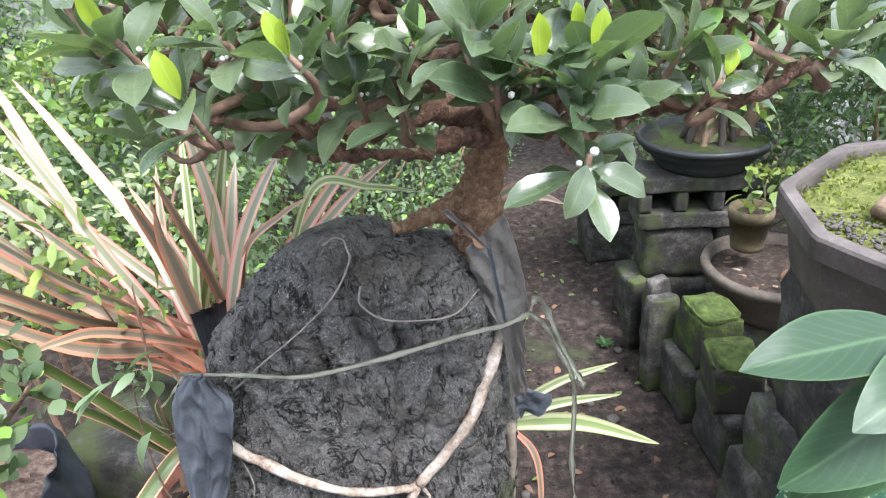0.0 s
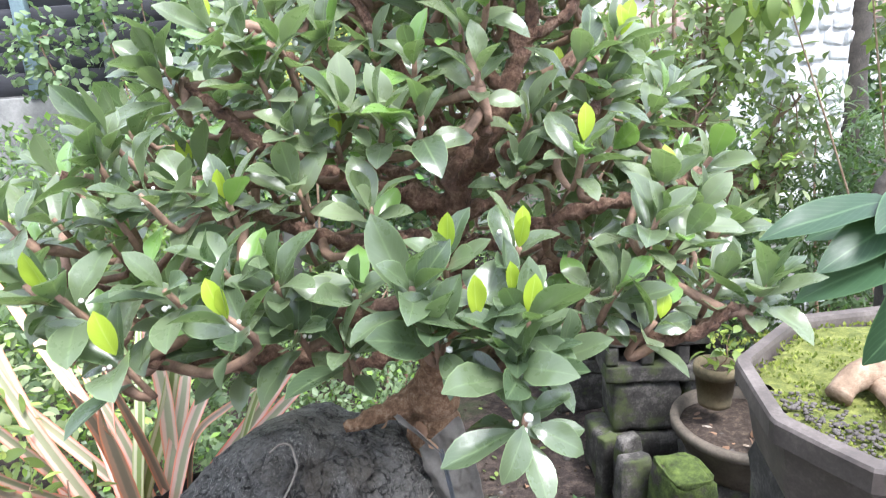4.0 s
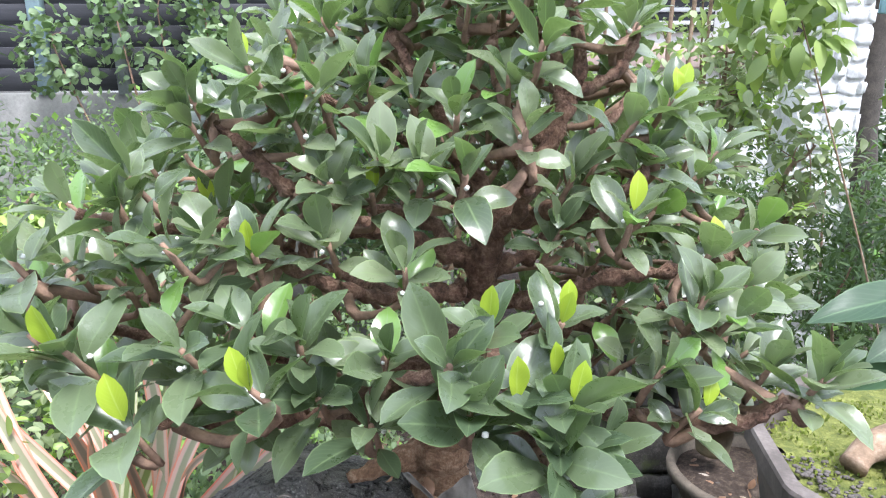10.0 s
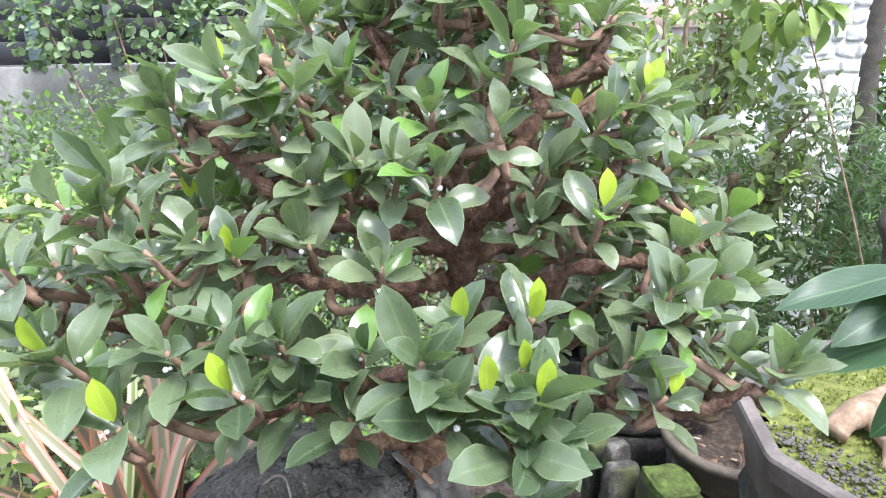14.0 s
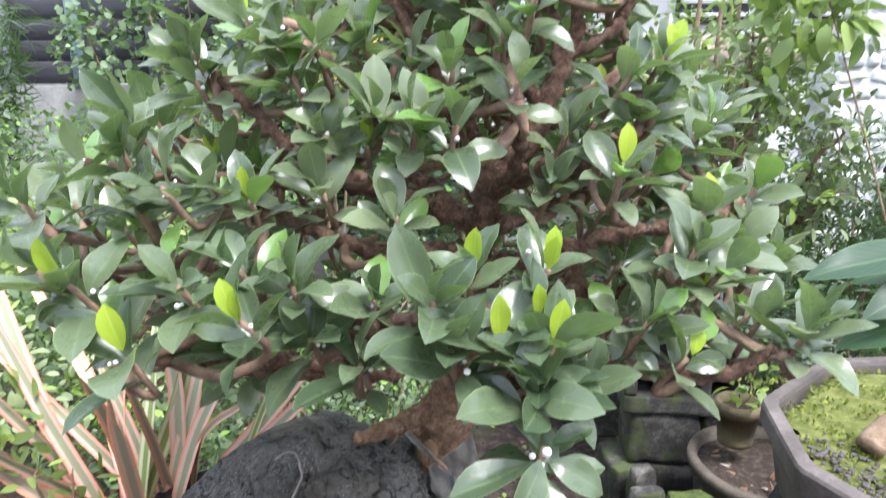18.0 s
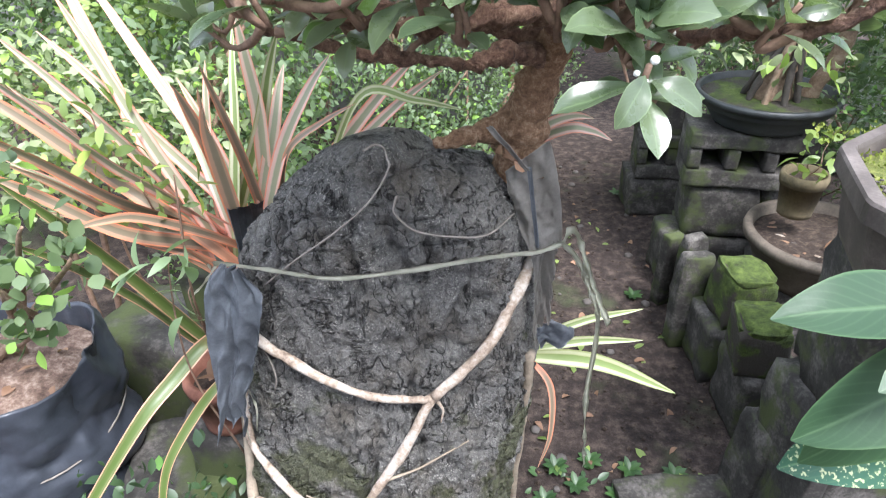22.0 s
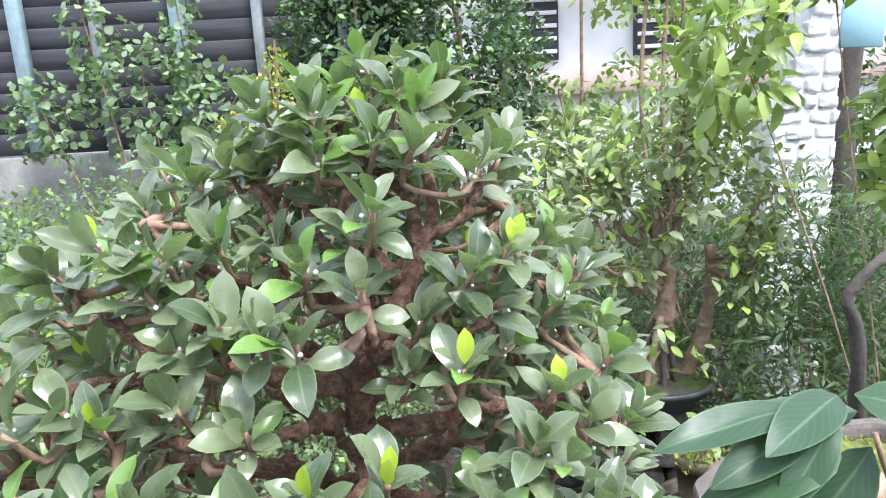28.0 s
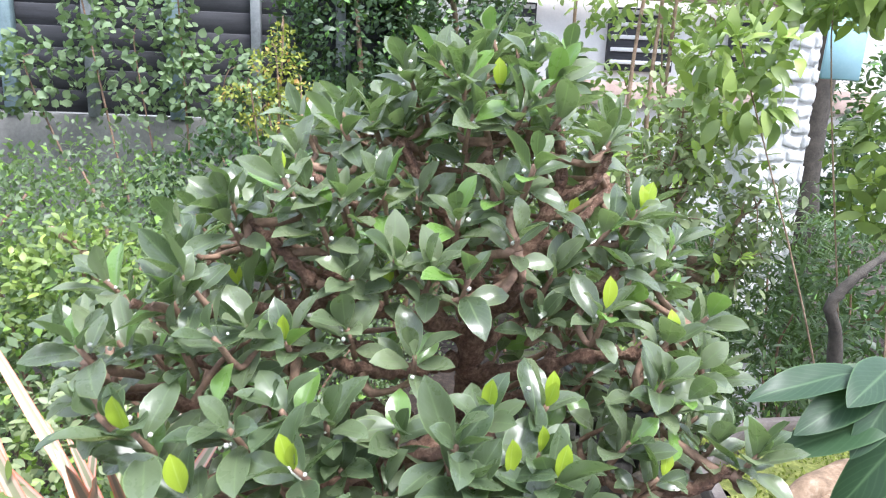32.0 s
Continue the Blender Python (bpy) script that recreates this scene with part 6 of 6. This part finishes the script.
for base, tip, w, up, mat in (
    ((0.41, 0.5, 1.02), (0.222, 0.45, 1.035), 0.36, (0.0, -0.45, 1), BROAD), ((0.44, 0.47, 1.03), (0.3, 0.4, 1.0), 0.42, (0.1, -0.5, 1), BROAD), ((0.43, 0.47, 1.0), (0.262, 0.425, 0.905), 0.42, (0.2, -0.8, 0.8), BROAD),
    ((0.45, 0.5, 0.98), (0.3, 0.46, 0.83), 0.42, (0.3, -0.8, 0.7), BROAD), ((0.5, 0.5, 0.9), (0.3, 0.5, 0.78), 0.4, (0.2, -0.7, 0.9), SPECKLED), ((0.52, 0.55, 0.88), (0.36, 0.56, 0.77), 0.42, (0.2, -0.7, 0.9), SPECKLED),
    ((0.55, 0.45, 0.86), (0.38, 0.42, 0.74), 0.4, (0.2, -0.7, 0.9), SPECKLED), ((0.42, 0.57, 1.335), (0.292, 0.545, 1.32), 0.26, (0.0, -0.5, 1), BROAD), ((0.43, 0.56, 1.33), (0.335, 0.535, 1.29), 0.34, (0.2, -0.6, 1), BROAD),
    ((0.44, 0.55, 1.335), (0.385, 0.525, 1.27), 0.34, (-0.2, -0.7, 0.8), BROAD), ((0.47, 0.57, 1.33), (0.36, 0.6, 1.3), 0.34, (0.0, -0.5, 0.9), BROAD), ((0.44, 0.54, 1.31), (0.325, 0.55, 1.262), 0.32, (0.1, -0.6, 1), BROAD),
    ((0.47, 0.55, 1.31), (0.385, 0.54, 1.2), 0.36, (-0.1, -0.9, 0.5), BROAD), ((0.48, 0.53, 1.3), (0.52, 0.48, 1.24), 0.38, (0.0, -0.6, 0.9), BROAD), ((0.46, 0.56, 1.35), (0.57, 0.47, 1.33), 0.4, (0.1, -0.7, 0.8), BROAD),
    ((0.46, 0.58, 1.34), (0.37, 0.52, 1.325), 0.36, (0, -0.5, 1), BROAD), ((0.46, 0.5, 1.05), (0.52, 0.36, 1.0), 0.4, (0, -0.5, 1), BROAD),
):
    drop = Vector((0.016, 0.048, -0.009)) if base[2] > 1.2 else Vector()
    broad_leaf(Vector(base) - drop, Vector(tip) - drop, w, up, mat)
for pts in ([(0.62, 0.42, 0.0), (0.58, 0.45, 0.5), (0.55, 0.52, 0.9), (0.55, 0.57, 1.15), (0.52, 0.59, 1.28)], [(0.53, 0.5, 0.88), (0.48, 0.5, 0.96), (0.43, 0.49, 1.02)]):
    s = part("stem", limb(pts, 0.006, 0.0025, 8, 0.2, pts[0][2]), TWIG, BROADS)
    s.matrix_parent_inverse = Matrix.Translation(-BROADS.location)


# ---- fence, walls and distance ----
def box(sx, sy, sz, bevel=0.003):
    bm = bmesh.new()
    bmesh.ops.create_cube(bm, size=1)
    for v in bm.verts:
        v.co = Vector((v.co.x * sx, v.co.y * sy, (v.co.z + 0.5) * sz))
    bmesh.ops.bevel(bm, geom=bm.edges[:], offset=bevel, segments=1, affect="EDGES")
    return bm


FENCE = thing("slatted_fence", (-2.2, 3.62, 1.48), "dark slatted fence with painted posts on a cement wall", "fence")
slat = None
for k in range(13):
    if slat is None:
        slat = part("slat", box(4.4, 0.02, 0.115, 0.004), SLAT, FENCE)
    ob = slat if k == 0 else placed("slat", slat.data, FENCE, Matrix())
    ob.matrix_basis = pose(0.0, 0.0, 0.01 + k * 0.106, 10)
for x, mat, w in ((-2.35, POST, 0.05), (-1.97, BLUE_POST, 0.07), (-1.57, POST, 0.05), (-1.145, BLUE_POST, 0.075), (-0.735, POST, 0.05), (-0.3, POST, 0.05), (-2.9, POST, 0.05), (-3.6, POST, 0.05)):
    ob = part("post", box(w, 0.05, 1.45), mat, FENCE)
    ob.location = (x + 2.2, -0.055, -0.01)
low = tagged(part("wall_low", box(4.6, 0.16, 1.48, 0.01), RENDER_WALL), "low grey cement-rendered wall", "wall", kind="structure")
low.location = (-2.15, 3.63, 0)
for name, at, size, mat, label in (("wall_north", (2.0, 9.0, 0), (14, 0.25, 5.0), WHITE_WALL, "white painted house wall across the garden"), ("wall_west", (-5.0, 3.0, 0), (0.25, 12, 2.2), RENDER_WALL, "grey cement-rendered boundary wall"),
                                   ("wall_south", (0, -4.0, 0), (10, 0.25, 2.2), RENDER_WALL, "grey cement-rendered boundary wall")):
    w_ = tagged(part(name, box(*size, 0.01), mat), label, "wall", kind="structure")
    w_.location = at


def house_front():
    ob = thing("house", (2.0, 8.6, 0.0), "white house with a pink band and dark windows behind trees", "house")
    for name, at, size, mat, label in (("eave", (0.2, -0.1, 3.1), (9, 0.5, 0.16), PINK_TRIM, "faded pink eave"), ("band", (0.2, 0.15, 1.75), (9, 0.2, 0.3), PINK_TRIM, "faded pink band")):
        p = part(name, box(*size), mat, ob, label)
        p.location = at
    for x in (-2.2, -0.6, 1.3, 3.0):
        f = part("window", box(0.9, 0.1, 0.8), SLAT, ob)
        f.location = (x, 0.19, 2.2)
        for j in range(5):
            bar = part("louvre", box(0.84, 0.05, 0.05), WHITE_WALL, f)
            bar.location = (0, -0.07, 0.08 + 0.16 * j)


house_front()


def rubble_pier():
    """Whitewashed rubble pier that narrows upward on one side; its stones vary in size and barely stand proud."""
    pier = thing("rubble_pier", (1.74, 2.93, 0.0), "whitewashed rubble stone pier in bright light", "wall")
    bm = bmesh.new()
    rings = []
    for z in np.linspace(0, 2.7, 28):
        left = float(np.interp(z, [0, 1.45, 1.72, 2.0, 2.7], [-0.17, -0.14, -0.04, 0.02, 0.06]))
        rings.append([bm.verts.new((x + 0.006 * noise.noise((x * 9, y, z * 6)), y, z)) for x, y in ((left, -0.09), (0.13, -0.09), (0.13, 0.1), (left, 0.1))])
    for a, b in zip(rings, rings[1:]):
        for k in range(4):
            bm.faces.new((a[k], a[(k + 1) % 4], b[(k + 1) % 4], b[k]))
    bm.faces.new(rings[-1])
    part("core", bm, WHITE_STONE, pier).data.shade_flat()
    stones = [chipped(sx, 0.05, sz, 4, 0.012, k) for k, (sx, sz) in enumerate(((0.12, 0.085), (0.085, 0.06), (0.15, 0.07), (0.07, 0.1)))]
    meshes = []
    for bm in stones:
        me = bpy.data.meshes.new("stone")
        bm.to_mesh(me)
        bm.free()
        me.materials.append(WHITE_STONE)
        me.shade_smooth()
        meshes.append((me, max(v.co.x for v in me.vertices) * 2, max(v.co.z for v in me.vertices)))
    z = 0.01
    while z < 2.6:
        left = float(np.interp(z, [0, 1.45, 1.72, 2.0, 2.7], [-0.17, -0.14, -0.04, 0.02, 0.06]))
        x, rise = left, rnd.uniform(0.055, 0.1)
        while x < 0.11:
            me, w, h = meshes[int(rnd.integers(4))]
            wide = min(w * rnd.uniform(0.7, 1.15), 0.135 - x)
            placed("stone", me, pier, pose(x + wide / 2, -0.076 + rnd.uniform(-0.005, 0.004), z, rnd.uniform(-3, 3), rnd.uniform(-7, 7), rnd.uniform(-4, 4)) @ Matrix.Diagonal((wide / w * 0.97, 1, rise / h * rnd.uniform(0.85, 0.97), 1)))
            x += wide + 0.004
        z += rise + 0.003


rubble_pier()
trunk = thing("old_tree", (1.98, 2.95, 0.0), "dark rough old tree beside a white pier", "tree")
s = part("trunk", limb([(0, 0, -0.05), (0.01, 0, 0.8), (-0.01, 0, 1.6), (0.04, 0, 2.8)], 0.075, 0.05, 14, 0.4, 2.0), DARK_BARK, trunk)
sign = tagged(part("blue_panel", box(0.145, 0.012, 0.22, 0.004), BLUE_SIGN), "plain sky-blue panel hung in a tree", "panel")
sign.matrix_basis = pose(1.618, 2.33, 1.735, 0, 2, -6)
for k, (x, y) in enumerate(((1.15, 3.1), (1.24, 3.15), (1.33, 3.25), (0.9, 3.6))):
    tagged(part("sapling", limb([(x, y, -0.03), (x + 0.03, y, 0.9), (x - 0.04 + 0.03 * k, y, 1.7), (x + 0.05, y, 2.7)], 0.016, 0.008, 8, 0.4, k), GREY_BARK), "slender bare grey-brown sapling", "sapling", "bare saplings")


# ---- litter on the ground ----
LITTER = [leaf_mesh("fallen_leaf", blade(5, 4, 0.45, 0.5, 0.15, b), LITTER_GREEN) for b in (0.1, 0.3)]
DRY = [leaf_mesh("dry_leaf", blade(5, 4, 0.5, 0.5, 0.3, b, wave=0.03), DRY_LEAF) for b in (0.2, 0.6)]
PALE = leaf_mesh("fallen_leaf", blade(5, 4, 0.5, 0.5, 0.15, 0.2), BRIGHT)
for k in range(150):
    x, y = (rnd.uniform(0.06, 0.55), rnd.uniform(0.82, 1.15)) if k < 95 else (rnd.uniform(0.1, 0.6), rnd.uniform(1.0, 2.6))
    me = (LITTER[k % 2], LITTER[k % 2], PALE, DRY[k % 2])[k % 4 if k < 95 else 2 + k % 2]
    ob = new("fallen_leaf", me)
    ob.matrix_basis = pose(x, y, ground_height(x, y) + rnd.uniform(0.004, 0.012), rnd.uniform(-25, 25), rnd.uniform(-20, 20), rnd.uniform(0, 360)) @ Matrix.Scale(rnd.uniform(0.022, 0.045), 4)
    tagged(ob, "fallen green leaf on the dark soil" if k % 4 < 3 and k < 95 else "fallen pale leaf on the dark soil", "leaf", "fallen leaves")
for k, (x, y) in enumerate(((0.18, 0.95), (0.3, 1.05), (0.42, 1.0), (0.24, 1.15), (0.12, 1.02), (0.36, 0.9), (0.5, 2.7), (0.46, 1.9), (0.13, 0.88), (0.2, 1.07), (0.27, 0.92), (0.1, 0.95), (0.15, 1.12), (0.34, 1.13), (0.22, 0.87), (0.45, 1.12))):
    p = thing("sprig", (x, y, ground_height(x, y)), "leafy cut sprig lying on the soil", "sprig", "cut sprigs")
    for j in range(9):
        a = j * 2.4
        d = Vector((math.cos(a), math.sin(a), 0.35 + 0.05 * j)).normalized()
        xx = d.cross(Vector((0, 0, 1))).normalized()
        placed("leaf", LITTER[j % 2], p, Matrix.Translation((0, 0, 0.006)) @ Matrix((xx, d, xx.cross(d))).transposed().to_4x4() @ Matrix.Scale(0.038, 4))
for k in range(26):
    x, y = rnd.uniform(0.05, 0.6), rnd.uniform(0.85, 3.0)
    bm = bmesh.new()
    bmesh.ops.create_icosphere(bm, subdivisions=2, radius=1)
    for v in bm.verts:
        v.co *= 1 + 0.25 * noise.noise(v.co * 1.5 + Vector((k, 0, 0)))
        v.co.z *= 0.6
    ob = tagged(part("pebble", bm, PEBBLE), "rounded grey pebble half sunk in the soil", "pebble", "pebbles")
    r = rnd.uniform(0.006, 0.02)
    ob.matrix_basis = pose(x, y, ground_height(x, y) + r * 0.2, 0, 0, rnd.uniform(0, 360)) @ Matrix.Scale(r, 4)
crumbs = bmesh.new()
for k in range(1500):
    x, y = rnd.uniform(0.0, 0.75), rnd.uniform(0.8, 3.2)
    r = rnd.uniform(0.0015, 0.0055) if k % 7 else rnd.uniform(0.005, 0.009)
    bmesh.ops.create_icosphere(crumbs, subdivisions=1, radius=r, matrix=Matrix.Translation((x, y, ground_height(x, y) + r * 0.4)) @ Matrix.Diagonal((1, rnd.uniform(0.6, 1), rnd.uniform(0.4, 0.9), 1)))
tagged(part("soil_crumbs", crumbs, POT_SOIL), "crumbs and grit scattered on the soil", "grit", kind="stuff")
for k, (x, y, z, s_) in enumerate(((-0.72, 0.6, 0.715, 0.03), (-0.68, 0.7, 0.718, 0.025), (-0.7, 0.66, 0.722, 0.03), (-0.66, 0.63, 0.712, 0.022), (-0.75, 0.72, 0.72, 0.03), (-0.42, 0.64, 0.73, 0.06), (-0.4, 0.66, 0.735, 0.05), (-0.385, 0.63, 0.735, 0.045), (0.17, 0.9, 0.03, 0.08), (0.62, 1.46, 0.02, 0.03), (0.93, 1.68, 0.36, 0.04), (0.9, 1.62, 0.355, 0.04), (0.97, 1.7, 0.355, 0.035), (0.005, 0.645, 1.085, 0.022), (0.018, 0.64, 1.075, 0.02), (-0.01, 0.65, 1.09, 0.018), (0.025, 0.65, 1.06, 0.022), (-0.045, 0.65, 1.098, 0.016))):
    ob = new("dry_leaf", DRY[k % 2])
    ob.matrix_basis = pose(x, y, z, 10 * k, 20, 70 * k) @ Matrix.Scale(s_, 4)
    tagged(ob, "curled dry brown leaf", "leaf", "dry leaves")
